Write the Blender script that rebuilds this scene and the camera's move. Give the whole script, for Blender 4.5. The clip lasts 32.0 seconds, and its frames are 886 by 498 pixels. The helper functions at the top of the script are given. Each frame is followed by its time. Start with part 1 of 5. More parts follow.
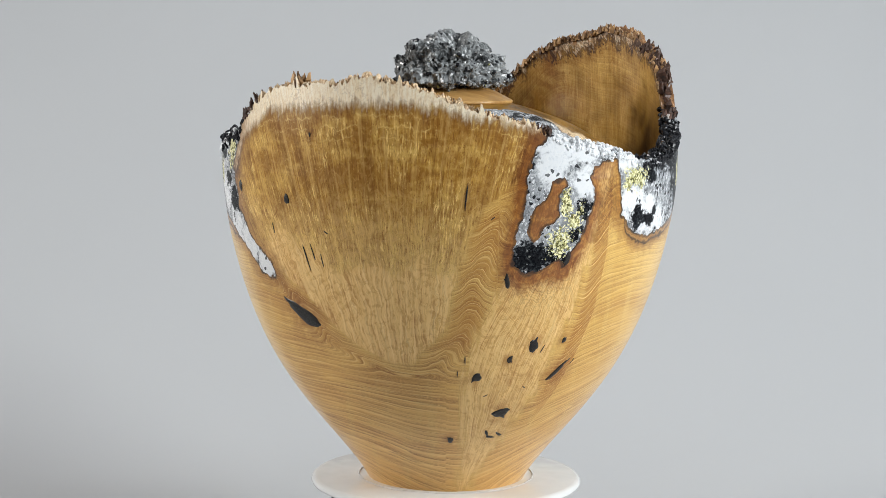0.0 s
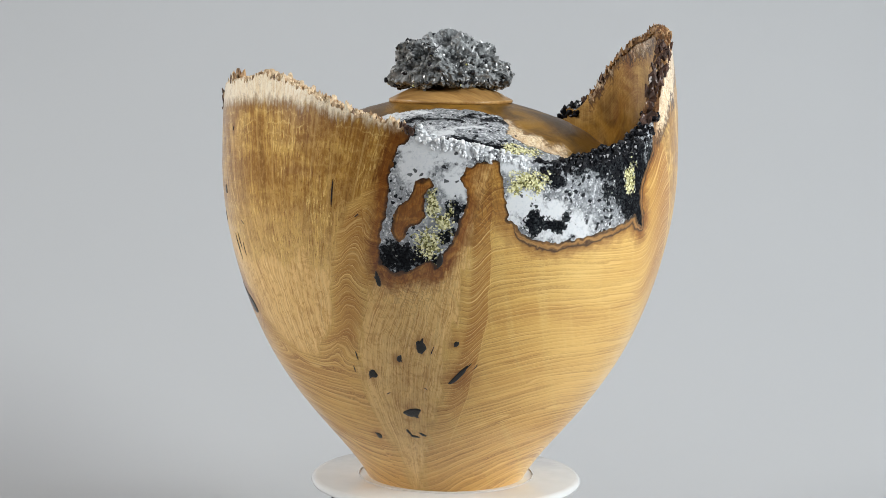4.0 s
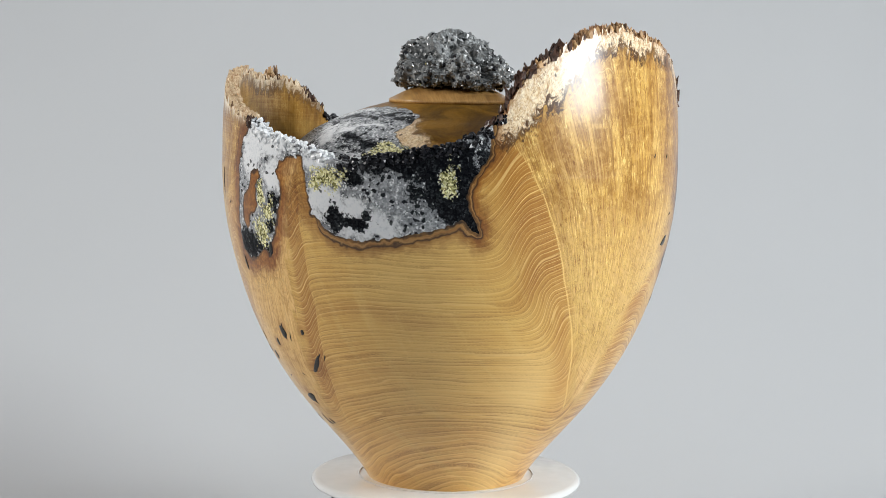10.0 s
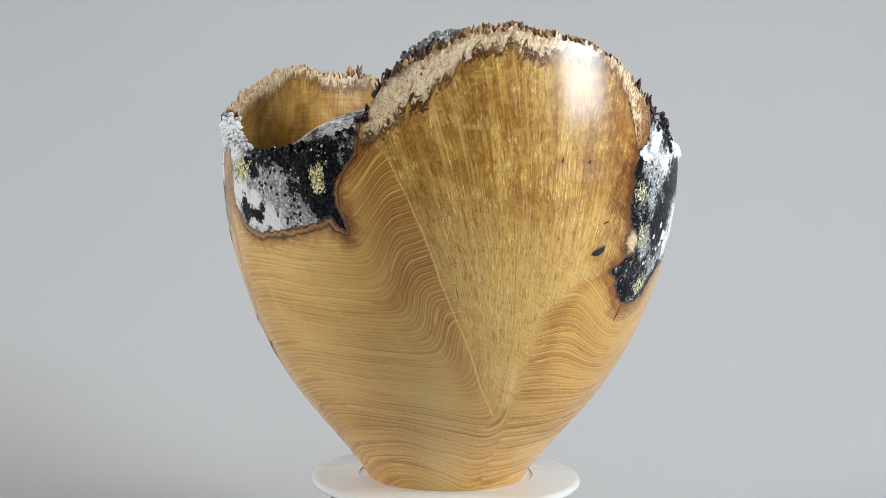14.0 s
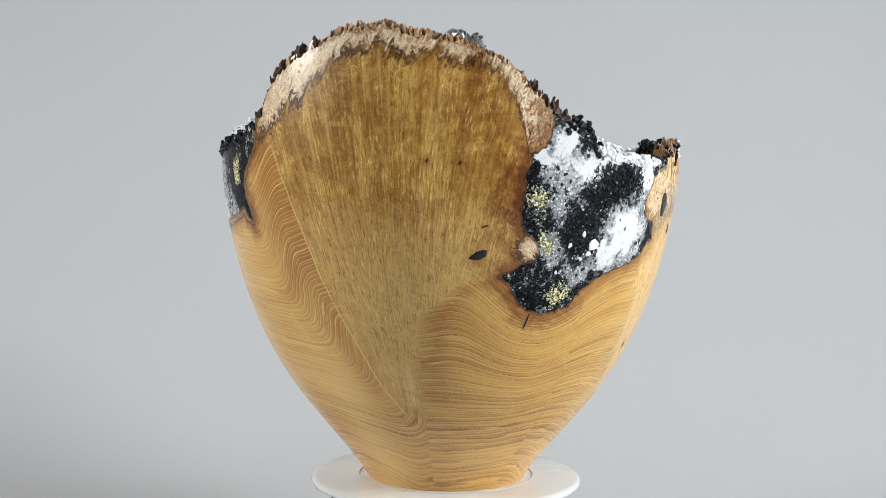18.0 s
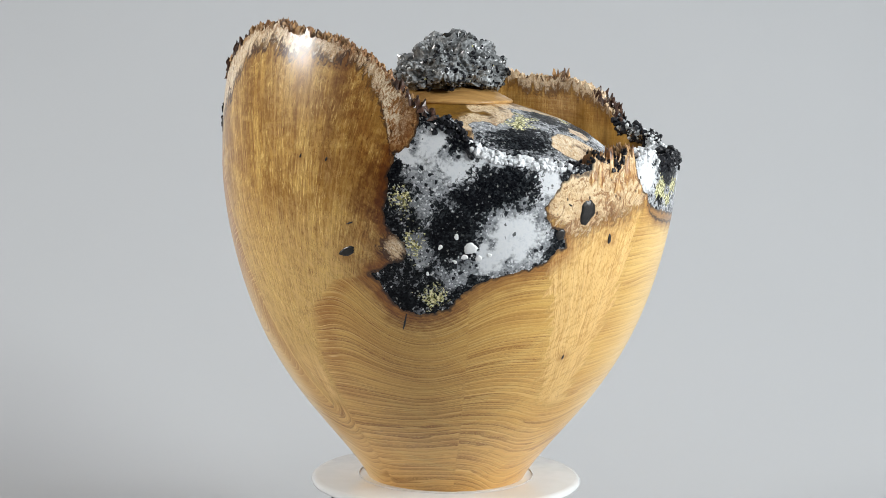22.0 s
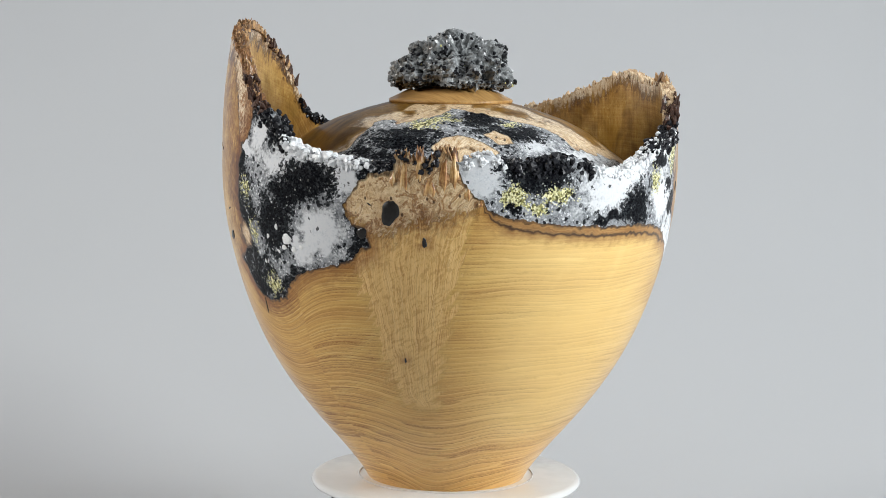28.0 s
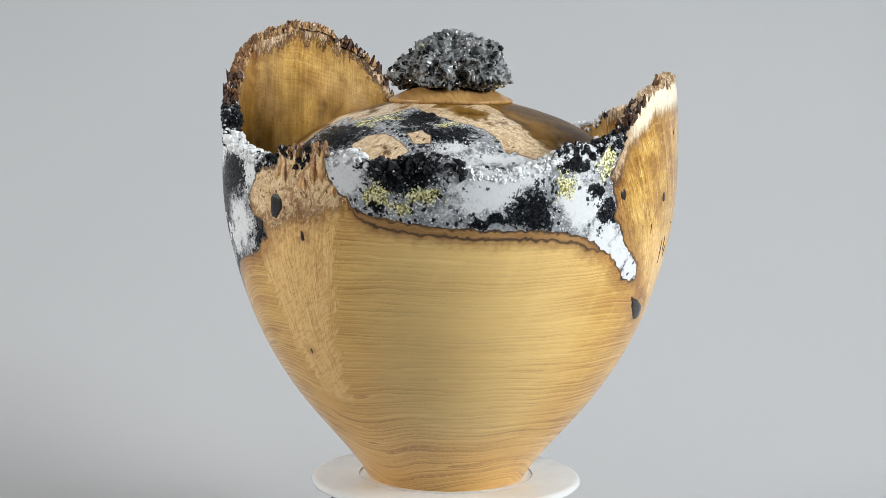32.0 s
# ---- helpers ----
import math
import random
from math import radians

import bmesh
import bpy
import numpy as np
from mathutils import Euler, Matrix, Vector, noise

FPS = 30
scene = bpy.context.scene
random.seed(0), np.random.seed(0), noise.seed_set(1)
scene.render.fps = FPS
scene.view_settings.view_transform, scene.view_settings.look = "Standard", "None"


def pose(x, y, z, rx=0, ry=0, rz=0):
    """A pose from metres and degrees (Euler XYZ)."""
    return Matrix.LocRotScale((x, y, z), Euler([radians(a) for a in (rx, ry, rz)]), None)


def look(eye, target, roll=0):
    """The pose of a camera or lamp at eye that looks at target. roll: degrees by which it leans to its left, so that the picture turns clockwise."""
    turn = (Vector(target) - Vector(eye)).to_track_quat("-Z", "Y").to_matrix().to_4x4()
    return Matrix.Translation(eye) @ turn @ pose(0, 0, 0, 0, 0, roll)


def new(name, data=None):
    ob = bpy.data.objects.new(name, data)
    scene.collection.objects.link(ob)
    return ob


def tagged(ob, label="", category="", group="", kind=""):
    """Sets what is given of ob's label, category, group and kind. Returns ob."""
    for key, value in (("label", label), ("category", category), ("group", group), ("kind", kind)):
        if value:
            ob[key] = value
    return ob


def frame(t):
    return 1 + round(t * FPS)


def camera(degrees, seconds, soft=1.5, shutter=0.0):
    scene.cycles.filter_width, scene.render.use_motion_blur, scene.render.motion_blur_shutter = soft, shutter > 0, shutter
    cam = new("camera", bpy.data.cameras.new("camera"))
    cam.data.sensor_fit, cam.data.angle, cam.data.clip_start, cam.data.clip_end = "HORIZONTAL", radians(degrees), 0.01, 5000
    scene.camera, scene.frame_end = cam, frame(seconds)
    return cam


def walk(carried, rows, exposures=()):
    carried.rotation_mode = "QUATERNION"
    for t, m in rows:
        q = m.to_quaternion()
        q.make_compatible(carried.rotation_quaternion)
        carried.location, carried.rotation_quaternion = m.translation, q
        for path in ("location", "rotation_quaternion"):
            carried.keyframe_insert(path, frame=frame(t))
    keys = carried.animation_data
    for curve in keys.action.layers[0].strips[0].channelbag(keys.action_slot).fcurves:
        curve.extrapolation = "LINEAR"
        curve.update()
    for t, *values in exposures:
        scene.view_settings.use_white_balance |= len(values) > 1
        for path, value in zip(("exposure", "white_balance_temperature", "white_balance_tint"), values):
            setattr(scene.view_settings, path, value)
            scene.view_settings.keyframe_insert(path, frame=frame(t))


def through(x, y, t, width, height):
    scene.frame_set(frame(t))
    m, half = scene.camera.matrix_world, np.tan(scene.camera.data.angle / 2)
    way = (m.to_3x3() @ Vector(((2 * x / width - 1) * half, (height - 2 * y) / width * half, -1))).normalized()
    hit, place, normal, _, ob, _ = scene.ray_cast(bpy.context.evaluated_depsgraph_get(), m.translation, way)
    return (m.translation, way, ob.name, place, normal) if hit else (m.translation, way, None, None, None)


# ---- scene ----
SPIN = 7.9306                      # turntable speed, degrees a second
SECONDS = 32.0

# ---- camera ----
EYE = (0.0, -1.1, 0.25353)
cam = camera(25.68, SECONDS, soft=0.82)
VIEW = look(EYE, (-0.00297, -0.10623, 0.14208), 0.732)
EXPOSURES = [(0, -0.03), (2, -0.015), (3, -0.045), (5.5, -0.06), (7, -0.06), (8.6, 0), (11, 0), (12.8, -0.075), (14.5, -0.08), (16.8, 0), (21, 0), (23, 0.015), (25.5, 0.03), (28, -0.015), (31, -0.05), (32, -0.05)]
walk(cam, [(0, VIEW), (SECONDS, VIEW)], EXPOSURES)

# ---- world and studio lights ----
world = bpy.data.worlds.new("studio_world")
scene.world = world
world.use_nodes = True
world.node_tree.nodes["Background"].inputs[0].default_value = (0.9, 0.95, 1.0, 1)
world.node_tree.nodes["Background"].inputs[1].default_value = 0.1


def softbox(name, eye, target, wide, high, watts, colour, spread=180):
    lamp = bpy.data.lights.new(name, "AREA")
    lamp.shape, lamp.size, lamp.size_y, lamp.energy, lamp.color = "RECTANGLE", wide, high, watts, colour
    lamp.spread = radians(spread)
    ob = new(name, lamp)
    ob.matrix_world = look(eye, target)
    return ob


softbox("softbox_key", (1.46, -0.62, 0.72), (0, 0, 0.17), 0.66, 0.84, 11.8, (0.945, 0.985, 1.0), 95)
softbox("softbox_fill", (-1.57, -0.27, 0.80), (0, 0, 0.17), 0.45, 0.55, 6.6, (1.0, 0.975, 0.94), 95)
# added lamp with no known source: lifts the backdrop and the tops
softbox("softbox_top", (0.4, -0.42, 1.75), (0.1, 0.64, 0.5), 1.2, 1.0, 7.1, (0.955, 0.98, 1.0))


# ---- numbers and noise ----
def hashed(ix, iy, seed):
    h = np.sin(ix * 127.1 + iy * 311.7 + seed * 74.7) * 43758.5453
    return h - np.floor(h)


def vnoise(x, y, seed=0):
    """Smooth value noise in -1..1."""
    ix, iy = np.floor(x), np.floor(y)
    fx, fy = x - ix, y - iy
    fx, fy = fx * fx * (3 - 2 * fx), fy * fy * (3 - 2 * fy)
    a, b = hashed(ix, iy, seed), hashed(ix + 1, iy, seed)
    c, d = hashed(ix, iy + 1, seed), hashed(ix + 1, iy + 1, seed)
    return 2 * ((a * (1 - fx) + b * fx) * (1 - fy) + (c * (1 - fx) + d * fx) * fy) - 1


def fnoise(x, y, seed=0, octaves=3):
    total, gain = 0.0, 1.0
    for k in range(octaves):
        total = total + gain * vnoise(x * 2 ** k, y * 2 ** k, seed + 17 * k)
        gain *= 0.5
    return total


def step(a, b, v):
    v = np.clip((v - a) / (b - a), 0, 1)
    return v * v * (3 - 2 * v)


def wrap(phi, middle=0.0):
    return (phi - middle + 180.0) % 360.0 - 180.0


def along(pairs, v):
    return np.interp(v, [p[0] for p in pairs], [p[1] for p in pairs])


def outline_distance(x, y, corners):
    """Signed distance to a closed outline, negative inside."""
    best, inside = np.full(x.shape, 1e9), np.zeros(x.shape, bool)
    n = len(corners)
    for k in range(n):
        ax, ay = corners[k]
        bx, by = corners[(k + 1) % n]
        ex, ey = bx - ax, by - ay
        t = np.clip(((x - ax) * ex + (y - ay) * ey) / (ex * ex + ey * ey + 1e-9), 0, 1)
        best = np.minimum(best, np.hypot(x - ax - t * ex, y - ay - t * ey))
        cross = (ay > y) != (by > y)
        inside ^= cross & (x < ex * (y - ay) / (ey + (1e-9 if ey == 0 else 0)) + ax)
    return np.where(inside, -best, best)


# ---- mesh helpers ----
def mesh_from(name, verts, faces, material, attributes=None, smooth=True):
    me = bpy.data.meshes.new(name)
    verts = np.asarray(verts, np.float32)
    faces = np.asarray(faces, np.int32)
    side = faces.shape[1]
    me.vertices.add(len(verts))
    me.vertices.foreach_set("co", verts.ravel())
    me.loops.add(faces.size)
    me.loops.foreach_set("vertex_index", faces.ravel())
    me.polygons.add(len(faces))
    me.polygons.foreach_set("loop_start", np.arange(0, faces.size, side, dtype=np.int32))
    me.update(calc_edges=True)
    me.polygons.foreach_set("use_smooth", np.full(len(faces), smooth))
    for key, values in (attributes or {}).items():
        me.attributes.new(key, "FLOAT", "POINT").data.foreach_set("value", np.asarray(values, np.float32))
    me.materials.append(material)
    me.update()
    return me


def piece(name, me, parent, label=""):
    ob = new(name, me)
    ob.parent = parent
    return tagged(ob, label) if label else ob


def part(name, bm, material, parent, label=""):
    me = bpy.data.meshes.new(name)
    bm.to_mesh(me)
    bm.free()
    me.materials.append(material)
    me.polygons.foreach_set("use_smooth", np.full(len(me.polygons), True))
    return piece(name, me, parent, label)


def thing(name, label, category, group="", kind=""):
    return tagged(new(name), label, category, group, kind)


def grid_faces(columns, rows, closed=True):
    """Triangles of a grid whose vertices run column by column."""
    i = np.arange(columns if closed else columns - 1)
    j = np.arange(rows - 1)
    i, j = np.meshgrid(i, j, indexing="ij")
    a, b = i * rows + j, ((i + 1) % columns) * rows + j
    one = np.stack([a, b, b + 1], -1).reshape(-1, 3)
    two = np.stack([a, b + 1, a + 1], -1).reshape(-1, 3)
    return np.concatenate([one, two])


def cut(verts, tris, field, attributes):
    """The part of a triangle mesh where field is negative, cut cleanly along zero."""
    data = np.column_stack([verts] + list(attributes.values()))
    neg = field < 0
    count = neg[tris].sum(1)
    kept = [tris[count == 3]]
    new_tris = []
    for wanted in (1, 2):
        t = tris[count == wanted]
        if not len(t):
            continue
        odd = neg[t] if wanted == 1 else ~neg[t]
        k = np.argmax(odd, 1)
        rows = np.arange(len(t))
        a, b, c = t[rows, k], t[rows, (k + 1) % 3], t[rows, (k + 2) % 3]
        new_tris.append((wanted, a, b, c))
    edges = np.concatenate([np.concatenate([np.stack([a, b], 1), np.stack([a, c], 1)]) for _, a, b, c in new_tris]) if new_tris else np.zeros((0, 2), int)
    keys = np.sort(edges, 1)
    uniq, inverse = np.unique(keys, axis=0, return_inverse=True)
    inverse = inverse.ravel()
    f0, f1 = field[uniq[:, 0]], field[uniq[:, 1]]
    w = (f0 / (f0 - f1))[:, None]
    data = np.concatenate([data, data[uniq[:, 0]] * (1 - w) + data[uniq[:, 1]] * w])
    base, at = len(verts), 0
    for wanted, a, b, c in new_tris:
        n = len(a)
        ab, ac = base + inverse[at:at + n], base + inverse[at + n:at + 2 * n]
        at += 2 * n
        if wanted == 1:
            kept.append(np.stack([a, ab, ac], 1))
        else:
            kept += [np.stack([ab, b, c], 1), np.stack([ab, c, ac], 1)]
    faces = np.concatenate(kept)
    used, faces = np.unique(faces, return_inverse=True)
    data = data[used]
    return data[:, :3], faces.reshape(-1, 3), {key: data[:, 3 + k] for k, key in enumerate(attributes)}


# ---- materials ----
class Nodes:
    def __init__(self, name):
        self.mat = bpy.data.materials.new(name)
        self.mat.use_nodes = True
        self.tree = self.mat.node_tree
        self.bsdf = self.tree.nodes["Principled BSDF"]

    def add(self, kind):
        return self.tree.nodes.new(kind)

    def put(self, value, socket):
        if isinstance(value, bpy.types.NodeSocket):
            self.tree.links.new(value, socket)
        elif isinstance(value, tuple) and len(value) == 3 and socket.type == "RGBA":
            socket.default_value = (*value, 1)
        else:
            socket.default_value = value

    def attr(self, name):
        n = self.add("ShaderNodeAttribute")
        n.attribute_name = name
        return n.outputs["Fac"]

    def math(self, op, a, b=0.0, c=0.0):
        n = self.add("ShaderNodeMath")
        n.operation = op
        for k, v in enumerate((a, b, c)):
            self.put(v, n.inputs[k])
        return n.outputs[0]

    def xyz(self, x, y, z=0.0):
        n = self.add("ShaderNodeCombineXYZ")
        for k, v in enumerate((x, y, z)):
            self.put(v, n.inputs[k])
        return n.outputs[0]

    def coords(self):
        return self.add("ShaderNodeTexCoord").outputs["Object"]

    def noise(self, vector, scale, detail=3.0, rough=0.55, warp=0.0):
        n = self.add("ShaderNodeTexNoise")
        self.put(vector, n.inputs["Vector"])
        n.inputs["Scale"].default_value = scale
        n.inputs["Detail"].default_value = detail
        n.inputs["Roughness"].default_value = rough
        n.inputs["Distortion"].default_value = warp
        return n.outputs["Fac"]

    def cells(self, vector, scale, out="Color", feature="F1"):
        n = self.add("ShaderNodeTexVoronoi")
        n.feature = feature
        self.put(vector, n.inputs["Vector"])
        n.inputs["Scale"].default_value = scale
        return n.outputs[out]

    def ramp(self, value, *stops):
        n = self.add("ShaderNodeValToRGB")
        self.put(value, n.inputs[0])
        el = n.color_ramp.elements
        while len(el) < len(stops):
            el.new(0.5)
        for e, (at, colour) in zip(el, stops):
            e.position = at
            e.color = (*colour, 1) if isinstance(colour, tuple) else (colour, colour, colour, 1)
        return n.outputs[0]

    def fit(self, value, a, b, lo=0.0, hi=1.0, smooth=True):
        n = self.add("ShaderNodeMapRange")
        n.interpolation_type = "SMOOTHSTEP" if smooth else "LINEAR"
        self.put(value, n.inputs[0])
        for k, v in enumerate((a, b, lo, hi)):
            self.put(v, n.inputs[k + 1])
        return n.outputs[0]

    def mix(self, fac, a, b, mode="MIX"):
        n = self.add("ShaderNodeMix")
        n.data_type, n.blend_type = "RGBA", mode
        self.put(fac, n.inputs["Factor"])
        self.put(a, n.inputs[6])
        self.put(b, n.inputs[7])
        return n.outputs[2]

    def bump(self, height, strength, distance):
        n = self.add("ShaderNodeBump")
        n.inputs["Strength"].default_value = strength
        n.inputs["Distance"].default_value = distance
        self.put(height, n.inputs["Height"])
        self.tree.links.new(n.outputs[0], self.bsdf.inputs["Normal"])

    def set(self, **values):
        for key, v in values.items():
            self.put(v, self.bsdf.inputs[key.replace("_", " ")])
        return self.mat


def wood_material():
    """Lacquered elm: growth lines follow the grain value, fibres fan out in the burr wood, pale sapwood towards the rim."""
    n = Nodes("lacquered_wood")
    g, arc, high = n.attr("grain"), n.attr("arc"), n.attr("high")
    fan, fibre = n.attr("fan"), n.attr("fibre")
    sap, char, band, edge = n.attr("sap"), n.attr("char"), n.attr("band"), n.attr("edge")
    # growth lines: each ring starts dark and porous and fades
    sway = n.noise(n.xyz(n.math("MULTIPLY", g, 0.12), n.math("MULTIPLY", arc, 0.03)), 1.0, 2.0, 0.5)
    ringv = n.math("ADD", n.attr("ring"), n.math("MULTIPLY", n.math("SUBTRACT", sway, 0.5), 1.1))
    uneven = n.noise(n.xyz(n.math("MULTIPLY", g, 0.16), n.math("MULTIPLY", arc, 0.004)), 1.0, 2.0, 0.6)
    ringv = n.math("MULTIPLY_ADD", n.math("SUBTRACT", uneven, 0.5), 3.4, ringv)
    saw = n.math("FRACT", ringv)
    each = n.add("ShaderNodeTexWhiteNoise")
    each.noise_dimensions = "1D"
    n.put(n.math("FLOOR", ringv), each.inputs["W"])
    weight = n.math("MULTIPLY_ADD", each.outputs["Value"], 0.6, 0.4)
    dark_ring = n.ramp(saw, (0.0, 0.1), (0.10, 1.0), (0.30, 0.62), (0.62, 0.12), (0.9, 0.0), (1.0, 0.1))
    sub = n.math("FRACT", n.math("MULTIPLY_ADD", ringv, 3.3, n.math("MULTIPLY", sway, 1.4)))
    sub = n.ramp(sub, (0.0, 0.1), (0.2, 1.0), (0.5, 0.3), (1.0, 0.0))
    pores = n.noise(n.xyz(n.math("MULTIPLY", g, 2.6), n.math("MULTIPLY", arc, 0.75)), 1.0, 2.0, 0.75)
    stipple = n.noise(n.xyz(n.math("MULTIPLY", g, 2.6), n.math("MULTIPLY", arc, 0.85)), 1.0, 3.0, 0.8)
    stipple = n.fit(stipple, 0.38, 0.60, 0.12, 1.4)
    hair = n.noise(n.xyz(n.math("MULTIPLY", g, 1.2), n.math("MULTIPLY", arc, 0.016)), 1.0, 4.0, 0.72)
    broad = n.noise(n.xyz(n.math("MULTIPLY", g, 0.07), n.math("MULTIPLY", arc, 0.012)), 1.0, 3.0, 0.55)
    ray = n.noise(n.xyz(n.math("MULTIPLY", arc, 0.11), n.math("MULTIPLY", high, 0.012)), 1.0, 3.0, 0.55)
    lined, dusk = n.attr("lined"), n.attr("dusk")
    tide = n.noise(n.xyz(n.math("MULTIPLY", g, 0.045), n.math("MULTIPLY", arc, 0.02)), 1.0, 3.0, 0.6)
    here = n.math("MULTIPLY", lined, n.math("MAXIMUM", n.fit(tide, 0.36, 0.60, 0.5, 1.1), dusk))
    plain = n.ramp(broad, (0.28, (0.58, 0.345, 0.105)), (0.5, (0.68, 0.445, 0.15)), (0.72, (0.75, 0.53, 0.205)))
    # warmer tan near the foot, lightened in the colour for bounce off the platter
    plain = n.mix(n.fit(high, 120.0, 30.0, 0.0, 0.65), plain, (0.78, 0.49, 0.205))
    plain = n.mix(n.math("MULTIPLY", n.fit(ray, 0.5, 0.75), 0.45), plain, (0.76, 0.56, 0.24))
    plain = n.mix(n.fit(lined, 0.85, 0.4, 0.0, 0.6), plain, (0.88, 0.67, 0.345))
    plain = n.mix(n.fit(lined, 1.0, 1.4, 0.0, 0.3), plain, (0.64, 0.40, 0.13))
    plain = n.mix(n.math("MULTIPLY", dusk, 0.62), plain, (0.70, 0.55, 0.40), "MULTIPLY")
    early = n.math("MULTIPLY", n.math("MULTIPLY", dark_ring, weight), n.math("MULTIPLY", here, stipple))
    plain = n.mix(n.math("MINIMUM", n.math("MULTIPLY", early, n.fit(high, 95.0, 45.0, 0.72, 0.84)), 0.92), plain, (0.30, 0.128, 0.032))
    plain = n.mix(n.math("MULTIPLY", n.math("MULTIPLY", sub, stipple), n.math("MULTIPLY", here, 0.26)), plain, (0.30, 0.14, 0.035))
    plain = n.mix(n.math("MULTIPLY", n.fit(hair, 0.50, 0.66), n.math("MULTIPLY", here, 0.4)), plain, (0.32, 0.15, 0.035))
    plain = n.mix(n.math("MULTIPLY", n.fit(hair, 0.46, 0.32), n.math("MULTIPLY", lined, 0.45)), plain, (0.82, 0.63, 0.31))
    ridge = n.ramp(saw, (0.0, 0.8), (0.05, 0.0), (0.84, 0.0), (0.95, 1.0), (1.0, 0.9))
    plain = n.mix(n.math("MULTIPLY", n.math("MULTIPLY", ridge, n.math("MULTIPLY_ADD", each.outputs["Value"], 0.65, 0.35)), n.math("MULTIPLY_ADD", dusk, 0.42, 0.40)), plain, (0.90, 0.70, 0.36))
    # burr fan: streaks, short bright and dark dashes, warm blotches, eyes
    stir = n.noise(n.xyz(n.math("MULTIPLY", arc, 0.09), n.math("MULTIPLY", high, 0.05)), 1.0, 3.0, 0.6)
    bent = n.math("MULTIPLY_ADD", n.math("SUBTRACT", stir, 0.5), n.math("MULTIPLY_ADD", n.math("MAXIMUM", n.attr("pale"), 0.0), 4.0, 0.18), fibre)
    streak = n.noise(n.xyz(bent, n.math("MULTIPLY", high, 0.014)), 1.3, 4.0, 0.7)
    thin = n.noise(n.xyz(n.math("MULTIPLY", bent, 3.2), n.math("MULTIPLY", high, 0.06)), 1.3, 4.0, 0.75)
    dash = n.noise(n.xyz(n.math("MULTIPLY", bent, 2.9), n.math("MULTIPLY", high, 0.105)), 1.3, 3.0, 0.7)
    blotch = n.noise(n.xyz(n.math("MULTIPLY", arc, 0.05), n.math("MULTIPLY", high, 0.035)), 1.0, 4.0, 0.62, 0.8)
    fleck = n.noise(n.xyz(n.math("MULTIPLY", arc, 0.42), n.math("MULTIPLY", high, 0.24)), 1.0, 3.0, 0.7, 1.0)
    curl = n.noise(n.xyz(n.math("MULTIPLY", arc, 0.16), n.math("MULTIPLY", high, 0.13)), 1.0, 4.0, 0.6, 2.2)
    curls = n.fit(n.math("ABSOLUTE", n.math("SUBTRACT", n.math("FRACT", n.math("MULTIPLY", curl, 7.0)), 0.5)), 0.0, 0.5)
    bundle = n.noise(n.xyz(n.math("MULTIPLY", bent, 0.42), n.math("MULTIPLY", high, 0.008)), 1.3, 3.0, 0.6)
    low = n.math("MAXIMUM", n.fit(n.math("MULTIPLY_ADD", blotch, -60.0, n.math("ADD", high, 30.0)), 185.0, 118.0), n.math("MULTIPLY", n.attr("pale"), 1.6))
    low = n.math("MINIMUM", low, 1.0)
    up = n.math("SUBTRACT", 1.0, low)
    burr = n.ramp(streak, (0.34, (0.37, 0.19, 0.04)), (0.5, (0.55, 0.335, 0.09)), (0.64, (0.70, 0.475, 0.16)))
    burr = n.mix(n.math("MULTIPLY", n.math("MULTIPLY", n.fit(blotch, 0.44, 0.64), up), 0.72), burr, (0.30, 0.145, 0.026))
    burr = n.mix(n.math("MULTIPLY", n.math("MULTIPLY", n.fit(bundle, 0.50, 0.62), n.math("MULTIPLY_ADD", up, 0.7, 0.3)), 0.72), burr, (0.24, 0.118, 0.02))
    burr = n.mix(n.math("MULTIPLY", n.fit(bundle, 0.46, 0.36), 0.5), burr, (0.72, 0.52, 0.19))
    burr = n.mix(n.math("MULTIPLY", n.fit(blotch, 0.47, 0.32), 0.6), burr, (0.74, 0.53, 0.20))
    burr = n.mix(n.math("MULTIPLY", up, 0.2), burr, (0.27, 0.162, 0.03))
    cross = n.noise(n.xyz(n.math("MULTIPLY", arc, 0.022), n.math("MULTIPLY", high, 0.075)), 1.0, 3.0, 0.6, 0.6)
    burr = n.mix(n.math("MULTIPLY", n.fit(cross, 0.48, 0.62), n.math("MULTIPLY", up, 0.5)), burr, (0.29, 0.145, 0.028))
    burr = n.mix(n.math("MULTIPLY", n.fit(cross, 0.48, 0.36), n.math("MULTIPLY", up, 0.5)), burr, (0.68, 0.48, 0.17))
    burr = n.mix(n.math("MULTIPLY", low, n.fit(n.attr("pale"), 0.3, 0.8, 0.62, 0.8)), burr, n.ramp(curl, (0.32, (0.58, 0.37, 0.12)), (0.5, (0.76, 0.55, 0.215)), (0.66, (0.86, 0.67, 0.32))))
    burr = n.mix(n.math("MULTIPLY", curls, n.math("MULTIPLY_ADD", low, 0.22, 0.06)), burr, (0.36, 0.17, 0.045))
    burr = n.mix(n.math("MULTIPLY", n.fit(fleck, 0.54, 0.70), 0.3), burr, (0.80, 0.60, 0.24))
    burr = n.mix(n.math("MULTIPLY", n.fit(thin, 0.50, 0.61), n.math("MULTIPLY", n.math("MULTIPLY_ADD", up, 0.05, 0.42), n.fit(n.attr("pale"), 0.3, 0.8, 1.0, 0.5))), burr, (0.24, 0.105, 0.02))
    burr = n.mix(n.fit(n.attr("pale"), -0.1, -1.0, 0.0, 0.6), burr, (0.26, 0.115, 0.014))
    gather = n.fit(blotch, 0.56, 0.38, 0.15, 1.0)
